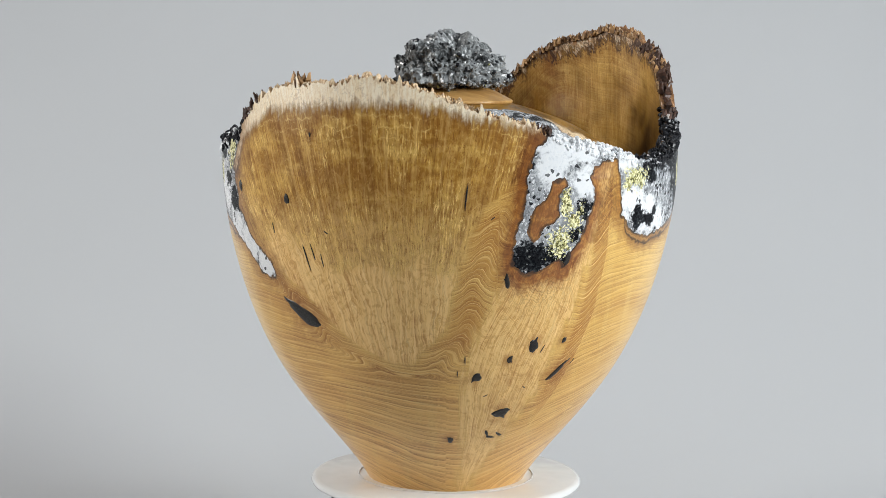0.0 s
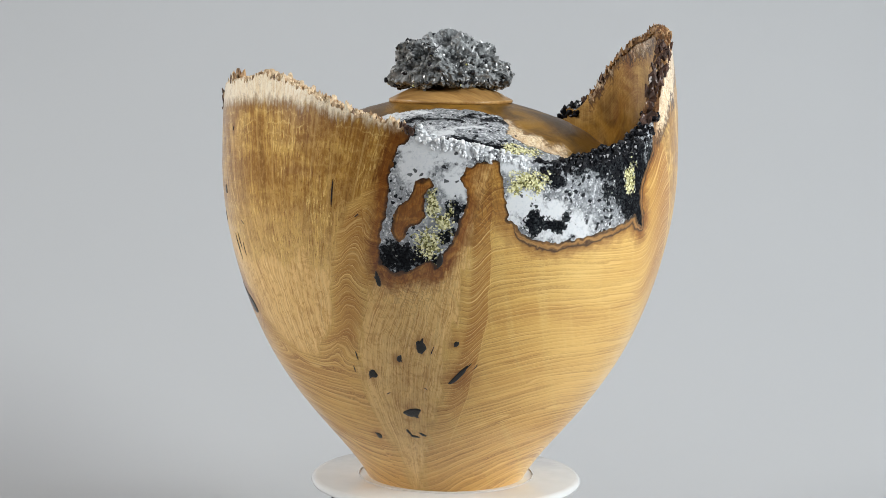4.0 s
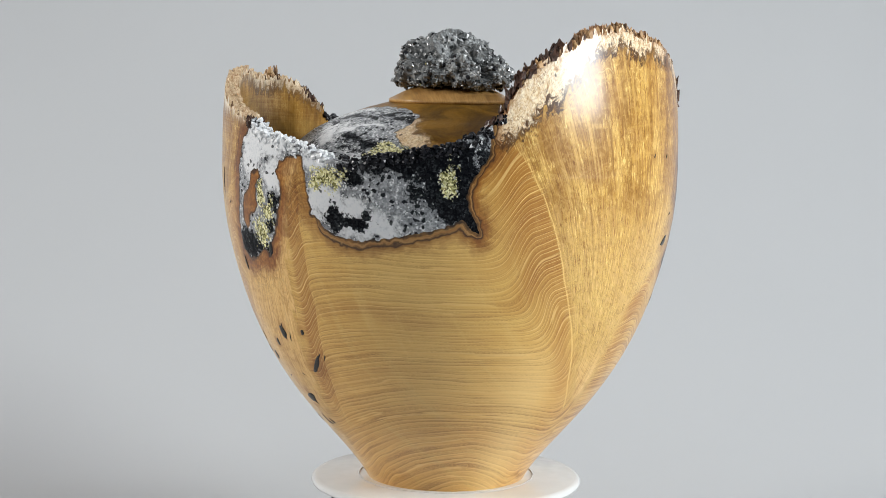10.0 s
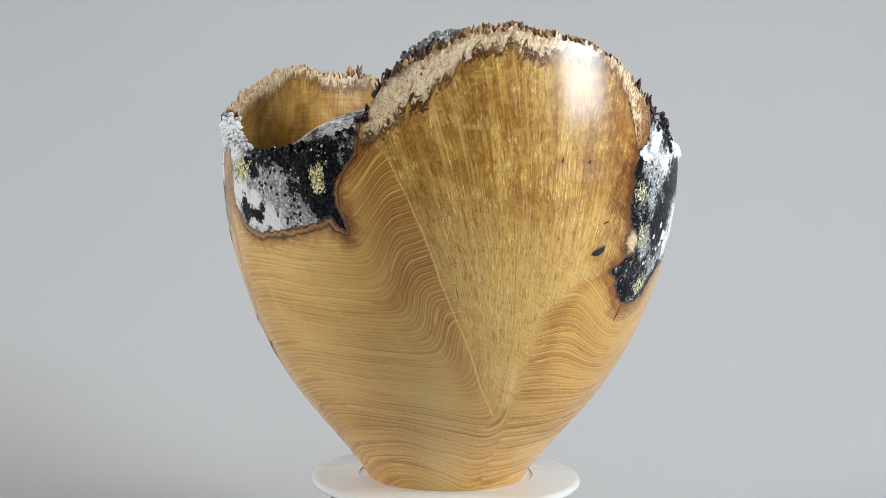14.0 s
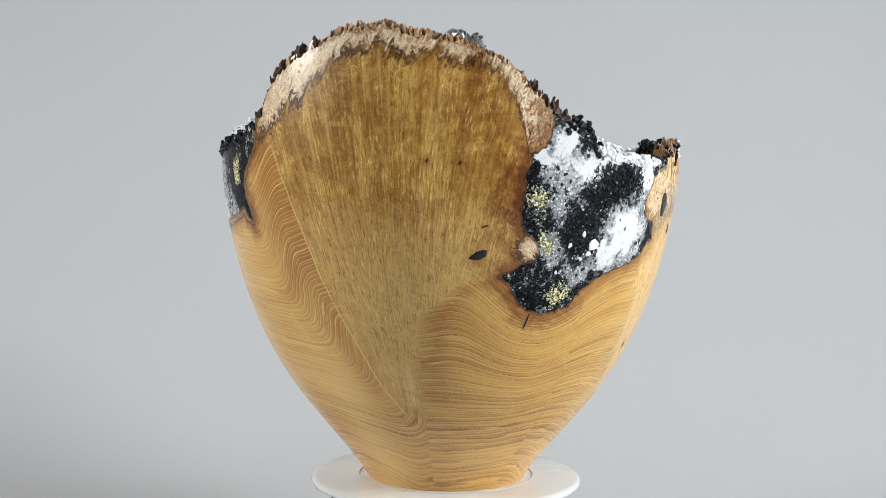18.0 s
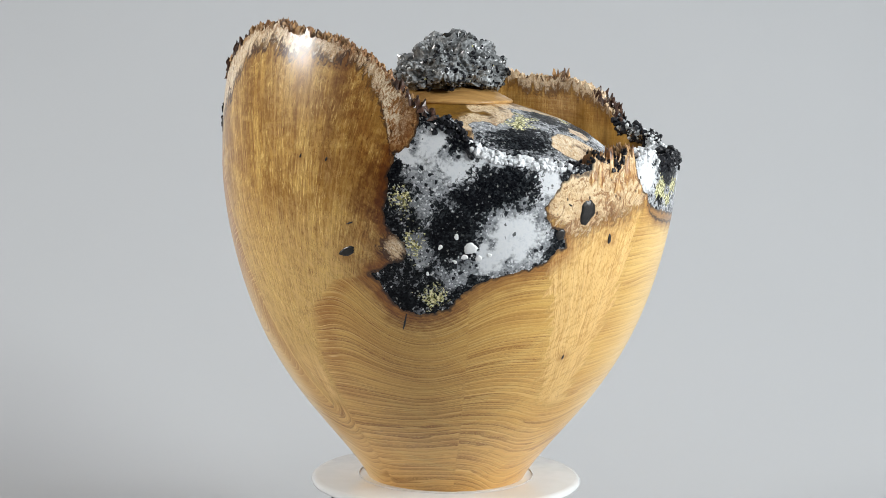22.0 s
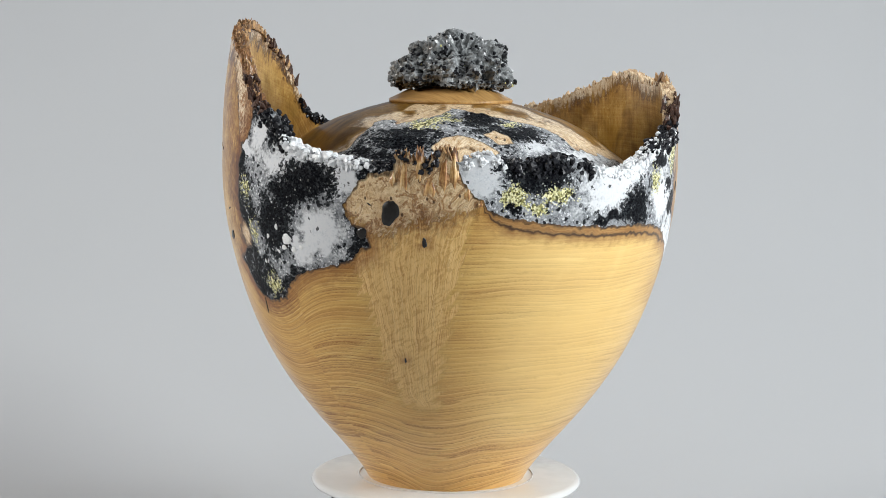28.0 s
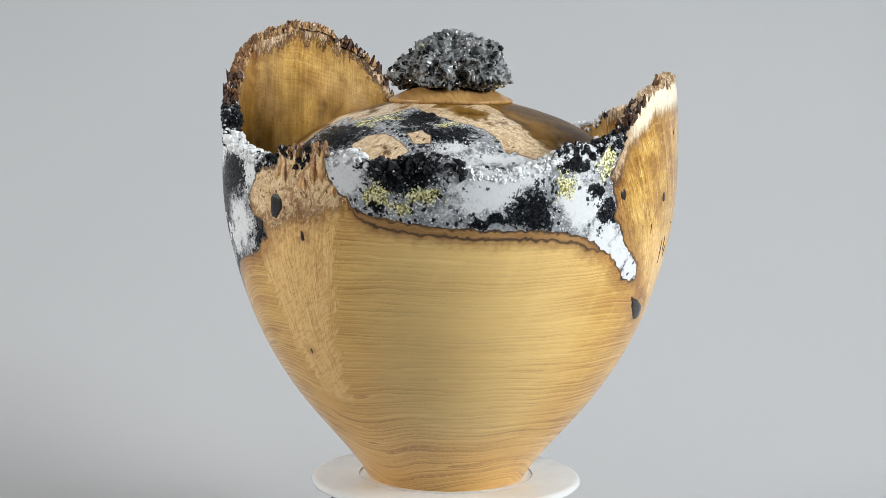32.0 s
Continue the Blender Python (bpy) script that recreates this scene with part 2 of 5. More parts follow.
    burr = n.mix(n.math("MULTIPLY", n.math("MULTIPLY", n.fit(dash, 0.54, 0.64), gather), 0.75), burr, (0.88, 0.70, 0.32))
    burr = n.mix(n.math("MULTIPLY", n.math("MULTIPLY", n.fit(dash, 0.47, 0.38), n.fit(fleck, 0.4, 0.6, 0.3, 1.0)), n.fit(n.attr("pale"), 0.3, 0.8, 0.72, 0.25)), burr, (0.24, 0.105, 0.02))
    ticks = n.cells(n.xyz(n.math("MULTIPLY", bent, 5.2), n.math("MULTIPLY", high, 0.5)), 1.0, "Distance")
    burr = n.mix(n.math("MULTIPLY", n.math("MULTIPLY", n.fit(ticks, 0.30, 0.12), n.fit(fleck, 0.42, 0.58)), n.fit(n.attr("pale"), 0.3, 0.8, 0.6, 0.15)), burr, (0.18, 0.07, 0.013))
    lick = n.noise(n.xyz(n.math("MULTIPLY", bent, 2.4), n.math("MULTIPLY", high, 0.035)), 1.0, 4.0, 0.65, 0.7)
    flame = n.ramp(lick, (0.34, (0.46, 0.24, 0.085)), (0.44, (0.67, 0.425, 0.17)), (0.52, (0.78, 0.54, 0.25)), (0.66, (0.88, 0.68, 0.38)))
    flame = n.mix(n.math("MULTIPLY", n.fit(thin, 0.52, 0.64), 0.45), flame, (0.40, 0.20, 0.06))
    flame = n.mix(n.math("MULTIPLY", n.fit(curl, 0.53, 0.62), 0.4), flame, (0.48, 0.26, 0.08))
    burr = n.mix(n.fit(n.attr("pale"), 0.3, 0.7, 0.0, 0.85), burr, flame)
    burr = n.mix(n.math("MULTIPLY", n.fit(curl, 0.55, 0.40), n.math("MULTIPLY_ADD", low, 0.30, 0.14)), burr, (0.82, 0.60, 0.30))
    rays = n.noise(n.xyz(n.math("MULTIPLY", bent, 1.1), n.math("MULTIPLY", high, 0.006)), 1.0, 3.0, 0.75)
    burr = n.mix(n.math("MULTIPLY", n.fit(rays, 0.55, 0.63), n.math("MULTIPLY_ADD", up, 0.25, 0.15)), burr, (0.25, 0.12, 0.03))
    burr = n.mix(n.math("MULTIPLY", n.fit(rays, 0.46, 0.38), n.math("MULTIPLY_ADD", up, 0.15, 0.2)), burr, (0.74, 0.54, 0.24))
    crest = n.math("FRACT", n.math("MULTIPLY", n.math("ADD", sap, n.math("MULTIPLY", stir, 9.0)), 0.17))
    crest = n.math("MULTIPLY", n.ramp(crest, (0.0, 0.6), (0.07, 0.0), (0.86, 0.0), (0.95, 1.0), (1.0, 0.6)), n.math("MULTIPLY", n.fit(sap, -30.0, -4.0), n.fit(blotch, 0.56, 0.42)))
    burr = n.mix(n.math("MULTIPLY", crest, 0.5), burr, (0.86, 0.70, 0.34))
    pores = n.math("MULTIPLY", n.math("ADD", pores, dash), 0.5)
    burr = n.mix(n.math("MULTIPLY_ADD", low, -0.75, 1.0), burr, (1.05, 1.03, 1.04), "MULTIPLY")
    colour = n.mix(fan, plain, burr)
    colour = n.mix(n.math("MULTIPLY", n.fit(edge, 0.8, 0.15), 0.85), colour, (0.84, 0.63, 0.28))
    gamma = n.add("ShaderNodeGamma")
    n.put(colour, gamma.inputs[0])
    gamma.inputs[1].default_value = 1.25
    colour = n.mix(1.0, gamma.outputs[0], (1.055, 1.06, 1.0), "MULTIPLY")
    # sapwood with its dark, ragged border
    ragged = n.noise(n.xyz(n.math("MULTIPLY", arc, 0.5), n.math("MULTIPLY", high, 0.06)), 1.0, 4.0, 0.65)
    patchy = n.noise(n.xyz(n.math("MULTIPLY", arc, 0.08), n.math("MULTIPLY", high, 0.08)), 1.0, 3.0, 0.6)
    soft = n.attr("soft")
    fold = n.noise(n.xyz(n.math("MULTIPLY", arc, 0.16), n.math("MULTIPLY", sap, 0.22)), 1.0, 3.0, 0.6, 1.2)
    curly = n.noise(n.xyz(n.math("MULTIPLY", arc, 0.24), n.math("MULTIPLY", high, 0.18)), 1.0, 3.0, 0.6, 1.8)
    depth = n.math("ADD", sap, n.math("MULTIPLY", n.math("SUBTRACT", ragged, 0.5), n.math("MULTIPLY_ADD", soft, 9.0, 6.0)))
    depth = n.math("ADD", depth, n.math("MULTIPLY", n.math("SUBTRACT", curly, 0.52), n.math("MULTIPLY_ADD", soft, -16.0, 22.0)))
    crease = n.fit(n.math("ABSOLUTE", n.math("SUBTRACT", fold, 0.5)), 0.035, 0.0)
    cream = n.ramp(n.math("MULTIPLY_ADD", thin, 0.35, n.math("MULTIPLY", fleck, 0.65)), (0.40, (0.93, 0.83, 0.64)), (0.54, (0.87, 0.71, 0.47)), (0.63, (0.52, 0.30, 0.13)), (0.72, (0.14, 0.06, 0.02)))
    cream = n.mix(n.math("MULTIPLY", crease, n.fit(patchy, 0.4, 0.6, 0.1, 0.85)), cream, (0.22, 0.09, 0.03))
    fold = n.noise(n.xyz(n.math("MULTIPLY", arc, 0.33), n.math("MULTIPLY", sap, 0.36)), 1.0, 3.0, 0.6, 2.0)
    crease = n.fit(n.math("ABSOLUTE", n.math("SUBTRACT", fold, 0.52)), 0.05, 0.0)
    cream = n.mix(n.math("MULTIPLY", crease, n.fit(patchy, 0.55, 0.40, 0.1, 0.7)), cream, (0.46, 0.24, 0.09))
    vein = n.noise(n.xyz(n.math("MULTIPLY", arc, 0.13), n.math("MULTIPLY", high, 0.11)), 1.0, 3.0, 0.6, 2.2)
    veined = n.ramp(n.math("FRACT", n.math("MULTIPLY", vein, 2.6)), (0.0, (0.12, 0.045, 0.012)), (0.07, (0.38, 0.18, 0.05)), (0.22, (0.86, 0.69, 0.43)), (0.60, (0.82, 0.61, 0.34)), (0.88, (0.46, 0.23, 0.07)), (1.0, (0.12, 0.045, 0.012)))
    cream = n.mix(n.math("MULTIPLY", n.attr("veined"), 0.8), cream, veined)
    cream = n.mix(n.math("MULTIPLY", n.attr("ruddy"), n.fit(fleck, 0.42, 0.58, 0.1, 1.0)), cream, n.mix(n.fit(thin, 0.4, 0.6), (0.36, 0.15, 0.04), (0.12, 0.045, 0.014)))
    layer = n.math("FRACT", n.math("MULTIPLY_ADD", fold, 1.2, n.math("MULTIPLY", depth, 0.15)))
    layer = n.math("MULTIPLY", n.ramp(layer, (0.0, 0.0), (0.12, 1.0), (0.22, 0.75), (0.4, 0.0), (1.0, 0.0)), n.math("MULTIPLY_ADD", soft, -0.6, 0.62))
    cream = n.mix(layer, cream, (0.40, 0.20, 0.07))
    colour = n.mix(n.math("MULTIPLY", n.fit(depth, -12.0, 0.0), n.math("MULTIPLY_ADD", patchy, 1.0, -0.1)), colour, (0.24, 0.10, 0.022))
    tick = n.cells(n.xyz(n.math("MULTIPLY_ADD", high, 0.06, n.math("MULTIPLY", arc, 0.20)), n.math("MULTIPLY", high, 0.13)), 1.0, "Distance")
    cream = n.mix(n.math("MULTIPLY", n.fit(tick, 0.17, 0.10), n.math("MULTIPLY_ADD", soft, -0.9, 0.9)), cream, (0.055, 0.022, 0.008))
    cream = n.mix(n.math("MULTIPLY", soft, 0.6), cream, n.ramp(thin, (0.44, (0.93, 0.85, 0.69)), (0.62, (0.80, 0.64, 0.41))))
    colour = n.mix(n.fit(depth, n.math("MULTIPLY_ADD", soft, -2.5, -0.6), n.math("MULTIPLY_ADD", soft, 2.2, 1.8)), colour, cream)
    dark = n.math("MULTIPLY", n.fit(depth, -5.0, -1.0), n.fit(depth, 4.0, 0.8))
    colour = n.mix(n.math("MULTIPLY", n.math("MULTIPLY", n.math("MULTIPLY", dark, n.math("MULTIPLY_ADD", n.attr("veined"), -0.6, 1.0)), n.math("MULTIPLY_ADD", soft, -0.75, 1.0)), n.fit(patchy, 0.35, 0.60, 0.6, 1.0)), colour, (0.07, 0.03, 0.012))
    # stained and charred border round the inlay
    wob = n.noise(n.xyz(n.math("MULTIPLY", arc, 0.3), n.math("MULTIPLY", high, 0.3)), 1.0, 3.0, 0.6)
    away = n.math("ADD", char, n.math("MULTIPLY", n.math("SUBTRACT", wob, 0.5), 0.9))
    soak = n.noise(n.xyz(n.math("MULTIPLY", arc, 0.13), n.math("MULTIPLY", high, 0.13)), 1.0, 4.0, 0.65, 0.6)
    wide_stain = n.math("MULTIPLY", n.fit(away, n.math("MULTIPLY_ADD", soak, 22.0, 2.0), 1.0), n.math("MULTIPLY", n.attr("soak"), 1.5))
    wide_stain = n.math("MINIMUM", wide_stain, 1.0)
    colour = n.mix(wide_stain, colour, n.mix(n.fit(soak, 0.35, 0.6), (0.58, 0.40, 0.22), (0.36, 0.20, 0.09)), "MULTIPLY")
    contour = n.ramp(n.math("FRACT", n.math("MULTIPLY", n.math("MULTIPLY_ADD", soak, 5.0, away), 0.42)), (0.0, 0.2), (0.12, 1.0), (0.4, 0.2), (1.0, 0.0))
    colour = n.mix(n.math("MULTIPLY", n.math("MULTIPLY", contour, n.fit(away, 15.0, 3.0)), n.math("MULTIPLY", n.attr("soak"), 0.6)), colour, (0.16, 0.062, 0.014))
    ratio = n.math("DIVIDE", n.math("MULTIPLY_ADD", n.math("SUBTRACT", wob, 0.5), 0.18, char), n.math("MAXIMUM", band, 0.01))
    strip = n.ramp(n.math("MULTIPLY", ratio, 0.4), (0.0, 0.75), (0.28, 0.8), (0.37, 0.97), (0.45, 0.95), (0.55, 0.45), (1.0, 0.0))
    strip_tint = n.ramp(n.math("MULTIPLY", ratio, 0.4), (0.0, (0.10, 0.038, 0.01)), (0.1, (0.24, 0.10, 0.025)), (0.28, (0.21, 0.085, 0.02)), (0.38, (0.035, 0.014, 0.006)), (0.44, (0.05, 0.02, 0.008)), (0.6, (0.20, 0.08, 0.018)), (1.0, (0.34, 0.15, 0.03)))
    colour = n.mix(n.math("MULTIPLY", strip, n.fit(band, 0.2, 2.0)), colour, strip_tint)
    banded = n.fit(n.noise(n.xyz(n.math("MULTIPLY", char, 1.5), n.math("MULTIPLY", arc, 0.05)), 1.0, 3.0, 0.7), 0.35, 0.65)
    colour = n.mix(n.math("MULTIPLY", n.math("MULTIPLY", n.fit(ratio, 1.1, 0.8), banded), n.math("MULTIPLY", n.fit(band, 0.2, 2.0), 0.6)), colour, (0.50, 0.29, 0.10))
    line = n.math("MULTIPLY", n.fit(away, 1.9, 0.5), n.fit(soak, 0.35, 0.6, 0.55, 1.0))
    colour = n.mix(n.math("MULTIPLY", line, 0.93), colour, (0.016, 0.008, 0.004))
    eddy = n.noise(n.xyz(n.math("MULTIPLY", arc, 0.085), n.math("MULTIPLY", high, 0.05)), 1.0, 2.0, 0.5, 1.6)
    eddies = n.ramp(n.math("FRACT", n.math("MULTIPLY", eddy, 8.0)), (0.0, 0.2), (0.12, 1.0), (0.45, 0.15), (1.0, 0.0))
    colour = n.mix(n.math("MULTIPLY", eddies, n.math("MULTIPLY", n.attr("eddy"), 0.75)), colour, (0.13, 0.05, 0.012))
    colour = n.mix(n.math("MULTIPLY", n.attr("halo"), n.fit(soak, 0.3, 0.6)), colour, (0.50, 0.34, 0.20), "MULTIPLY")
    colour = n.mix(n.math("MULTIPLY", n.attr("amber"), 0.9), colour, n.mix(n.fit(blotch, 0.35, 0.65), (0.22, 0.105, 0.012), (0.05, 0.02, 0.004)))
    rough = n.fit(hair, 0.3, 0.7, 0.30, 0.42)
    n.bump(n.math("ADD", n.math("MULTIPLY", pores, 0.6), n.math("MULTIPLY", thin, 0.4)), 0.12, 0.0004)
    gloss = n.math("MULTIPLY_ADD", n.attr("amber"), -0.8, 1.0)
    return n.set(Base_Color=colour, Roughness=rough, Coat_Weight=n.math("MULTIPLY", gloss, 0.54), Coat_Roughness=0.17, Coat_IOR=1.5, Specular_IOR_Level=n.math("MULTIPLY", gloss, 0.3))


def inlay_material():
    """Crushed quartz, black tourmaline and gold flakes set in clear resin."""
    n = Nodes("crystal_inlay")
    white, black, gold = n.attr("white"), n.attr("black"), n.attr("gold")
    at = n.coords()
    big, mid = n.noise(at, 150.0, 4.0, 0.62, 0.5), n.noise(at, 560.0, 3.0, 0.65)
    grain = n.add("ShaderNodeSeparateColor")
    n.put(n.cells(at, 1150.0), grain.inputs[0])
    fine, grain = grain.outputs[2], grain.outputs[0]
    clump = n.add("ShaderNodeSeparateColor")
    n.put(n.cells(at, 560.0), clump.inputs[0])
    odd, clump = clump.outputs[2], clump.outputs[1]
    jig = n.math("ADD", n.math("MULTIPLY", n.math("SUBTRACT", big, 0.5), 1.6), n.math("MULTIPLY", n.math("SUBTRACT", mid, 0.5), 0.8))
    coarse = n.math("ADD", n.math("ADD", jig, n.math("MULTIPLY", n.math("SUBTRACT", clump, 0.5), 0.3)), n.math("MULTIPLY", n.math("SUBTRACT", grain, 0.5), 0.36))
    soft = n.math("ADD", n.math("MULTIPLY", big, 0.55), n.math("MULTIPLY", mid, 0.45))
    tone = n.math("ADD", soft, n.math("MULTIPLY", n.math("SUBTRACT", grain, 0.5), 0.2))
    rich = n.fit(gold, -0.2, 0.8)
    grey = n.ramp(tone, (0.32, (0.11, 0.116, 0.124)), (0.5, (0.27, 0.282, 0.298)), (0.66, (0.42, 0.432, 0.448)))
    grey = n.mix(n.fit(fine, 0.88, 0.90), grey, (0.62, 0.635, 0.65))
    grey = n.mix(n.fit(odd, 0.88, 0.90), grey, (0.018, 0.019, 0.022))
    pale = n.ramp(tone, (0.30, (0.55, 0.575, 0.60)), (0.43, (0.66, 0.678, 0.70)), (0.60, (0.69, 0.70, 0.71)))
    pale = n.mix(n.fit(odd, 0.978, 0.986), pale, (0.10, 0.105, 0.11))
    jet = n.ramp(n.math("ADD", tone, n.math("MULTIPLY", n.math("SUBTRACT", clump, 0.5), 0.2)), (0.40, (0.003, 0.0035, 0.005)), (0.56, (0.007, 0.008, 0.010)), (0.70, (0.032, 0.036, 0.04)))
    jet = n.mix(n.fit(n.math("SUBTRACT", fine, n.math("MULTIPLY_ADD", rich, -0.22, 0.985)), 0.0, 0.02), jet, (0.34, 0.35, 0.33))
    leaf = n.ramp(n.math("ADD", tone, n.math("MULTIPLY", n.math("SUBTRACT", fine, 0.5), 0.6)), (0.28, (0.12, 0.11, 0.04)), (0.46, (0.40, 0.38, 0.15)), (0.70, (0.80, 0.77, 0.48)))
    colour = n.mix(n.fit(n.math("ADD", white, n.math("MULTIPLY", jig, 1.0)), 0.2, 0.85), grey, pale)
    colour = n.mix(n.fit(n.math("ADD", black, coarse), 0.36, 0.60), colour, jet)
    glint = n.math("ADD", n.math("MULTIPLY", n.math("SUBTRACT", mid, 0.5), 1.6), n.math("MULTIPLY", n.math("SUBTRACT", grain, 0.5), 0.55))
    gilt = n.fit(n.math("ADD", gold, n.math("ADD", glint, n.math("MULTIPLY", n.math("SUBTRACT", big, 0.5), 0.5))), 0.46, 0.54)
    colour = n.mix(gilt, colour, leaf)
    n.bump(n.math("ADD", n.math("MULTIPLY", grain, 0.5), mid), 0.2, 0.0006)
    return n.set(Base_Color=colour, Roughness=n.fit(grain, 0.2, 0.8, 0.2, 0.55), Metallic=n.math("MULTIPLY", gilt, 0.3), Coat_Weight=0.05, Coat_Roughness=0.05, Specular_IOR_Level=0.06)


def mottled(name, dark, light, scale, rough, coat=0.0, strength=0.3, metallic=0.0, detail=4.0, shine=0.4):
    n = Nodes(name)
    at = n.coords()
    a = n.noise(at, scale, detail, 0.65, 0.5)
    b = n.noise(at, scale * 6, 2.0, 0.6)
    v = n.math("ADD", n.math("MULTIPLY", a, 0.7), n.math("MULTIPLY", b, 0.3))
    n.bump(v, strength, 0.0008)
    return n.set(Base_Color=n.ramp(v, (0.34, dark), (0.66, light)), Roughness=n.fit(b, 0.3, 0.7, rough * 0.8, min(1, rough * 1.2)), Coat_Weight=coat, Coat_Roughness=0.08, Metallic=metallic, Specular_IOR_Level=shine)


def speckled_crystal(name, dark, light, rough, scale, through=0.0, patch=0.35, index=1.54):
    """Faceted mineral, each crystal of its own shade."""
    n = Nodes(name)
    shade = n.add("ShaderNodeNewGeometry").outputs["Random Per Island"]
    shade = n.math("FRACT", n.math("ADD", shade, n.add("ShaderNodeObjectInfo").outputs["Random"]))
    a = n.noise(n.coords(), scale, 3.0, 0.6)
    v = n.math("ADD", n.math("MULTIPLY", shade, 1.0 - patch), n.math("MULTIPLY", n.fit(a, 0.32, 0.68) if patch > 0.4 else a, patch))
    return n.set(Base_Color=n.ramp(v, (0.15, dark), (0.85, light)), Roughness=rough, Transmission_Weight=through, IOR=index)


def flame_material():
    """Torn burr wood: cream and brown fibres running up each splinter, its tip weathered brown."""
    n = Nodes("splintered_burr_wood")
    cut_up = n.add("ShaderNodeSeparateXYZ")
    n.put(n.coords(), cut_up.inputs[0])
    x, y, z = cut_up.outputs
    fibre = n.noise(n.xyz(n.math("MULTIPLY", x, 560.0), n.math("MULTIPLY", y, 560.0), n.math("MULTIPLY", z, 70.0)), 1.0, 4.0, 0.65, 0.4)
    patch = n.noise(n.coords(), 190.0, 3.0, 0.6, 1.2)
    v = n.math("ADD", n.math("MULTIPLY", fibre, 0.65), n.math("MULTIPLY", patch, 0.35))
    v = n.math("SUBTRACT", v, n.fit(n.attr("up"), 0.62, 1.0, 0.0, 0.16))
    colour = n.ramp(v, (0.32, (0.06, 0.022, 0.008)), (0.44, (0.34, 0.15, 0.045)), (0.53, (0.62, 0.37, 0.14)), (0.63, (0.82, 0.62, 0.36)))
    n.bump(fibre, 0.5, 0.0008)
    return n.set(Base_Color=colour, Roughness=n.fit(fibre, 0.3, 0.7, 0.35, 0.6), Coat_Weight=0.35, Coat_Roughness=0.2)


def turned_wood(name, dark, light):
    """Straight-grained wood: fine streaks along one way, broad bands and small pores."""
    n = Nodes(name)
    cut_up = n.add("ShaderNodeSeparateXYZ")
    n.put(n.coords(), cut_up.inputs[0])
    x, y, z = cut_up.outputs
    streak = n.noise(n.xyz(n.math("MULTIPLY", x, 60.0), n.math("MULTIPLY", y, 900.0), n.math("MULTIPLY", z, 300.0)), 1.0, 4.0, 0.65)
    bands = n.noise(n.xyz(n.math("MULTIPLY", x, 12.0), n.math("MULTIPLY", y, 170.0), n.math("MULTIPLY", z, 120.0)), 1.0, 3.0, 0.6, 0.4)
    v = n.math("ADD", n.math("MULTIPLY", streak, 0.5), n.math("MULTIPLY", bands, 0.5))
    n.bump(streak, 0.1, 0.0004)
    return n.set(Base_Color=n.ramp(v, (0.36, dark), (0.62, light)), Roughness=n.fit(streak, 0.3, 0.7, 0.34, 0.5), Coat_Weight=0.3, Coat_Roughness=0.22, Specular_IOR_Level=0.3)


def backdrop_material():
    n = Nodes("grey_paper")
    at = n.coords()
    v = n.noise(at, 3.0, 4.0, 0.5)
    n.bump(n.noise(at, 900.0, 2.0), 0.03, 0.0005)
    return n.set(Base_Color=n.ramp(v, (0.3, (0.462, 0.473, 0.488)), (0.7, (0.478, 0.489, 0.504))), Roughness=0.85)


WOOD = wood_material()
INLAY = inlay_material()
BARK = mottled("bark", (0.06, 0.022, 0.008), (0.40, 0.20, 0.08), 260, 0.75, 0.15, 0.8)
TORN_WOOD = mottled("torn_pale_wood", (0.30, 0.15, 0.055), (0.80, 0.65, 0.44), 240, 0.7, 0.1, 0.8)
DARK_BARK = mottled("dark_bark", (0.012, 0.006, 0.004), (0.10, 0.04, 0.02), 300, 0.6, 0.3, 0.8)
SPLINTER = speckled_crystal("bark_splinter", (0.05, 0.018, 0.007), (0.56, 0.33, 0.14), 0.6, 300)
PALE_SPLINTER = speckled_crystal("pale_splinter", (0.40, 0.25, 0.13), (0.80, 0.65, 0.43), 0.6, 300)
PEBBLE = mottled("white_pebble", (0.74, 0.75, 0.75), (0.84, 0.84, 0.83), 200, 0.3, 0.3, 0.1)
FLAME = flame_material()
RESIN = mottled("black_resin", (0.003, 0.003, 0.003), (0.022, 0.018, 0.015), 400, 0.4, 0.25, 0.5, shine=0.3)
WHITE_QUARTZ = speckled_crystal("white_quartz", (0.70, 0.72, 0.74), (0.88, 0.89, 0.90), 0.4, 300, 0.05)
BLACK_CRYSTAL = speckled_crystal("black_crystal", (0.003, 0.003, 0.005), (0.022, 0.023, 0.027), 0.24, 300, index=1.38)
GREY_CRYSTAL = speckled_crystal("grey_crystal", (0.018, 0.020, 0.021), (0.29, 0.305, 0.31), 0.12, 60, 0.0, 0.75)
PALE_CRYSTAL = speckled_crystal("pale_grey_crystal", (0.12, 0.125, 0.13), (0.56, 0.575, 0.58), 0.15, 80, 0.0, 0.6)
GOLD_FLAKE = speckled_crystal("gold_flake", (0.25, 0.23, 0.05), (0.75, 0.72, 0.33), 0.35, 200)
STONE = mottled("grey_crystal_rock", (0.018, 0.020, 0.021), (0.34, 0.355, 0.36), 70, 0.25, 0.2, 0.8)
LID_WOOD = turned_wood("turned_lid_wood", (0.27, 0.13, 0.035), (0.52, 0.31, 0.11))
LID_DARK = mottled("lid_rim_wood", (0.10, 0.045, 0.015), (0.25, 0.12, 0.04), 80, 0.35, 0.7, 0.05)
PLASTIC = mottled("white_plastic", (0.66, 0.67, 0.67), (0.70, 0.71, 0.71), 12, 0.22, 0.4, 0.01)
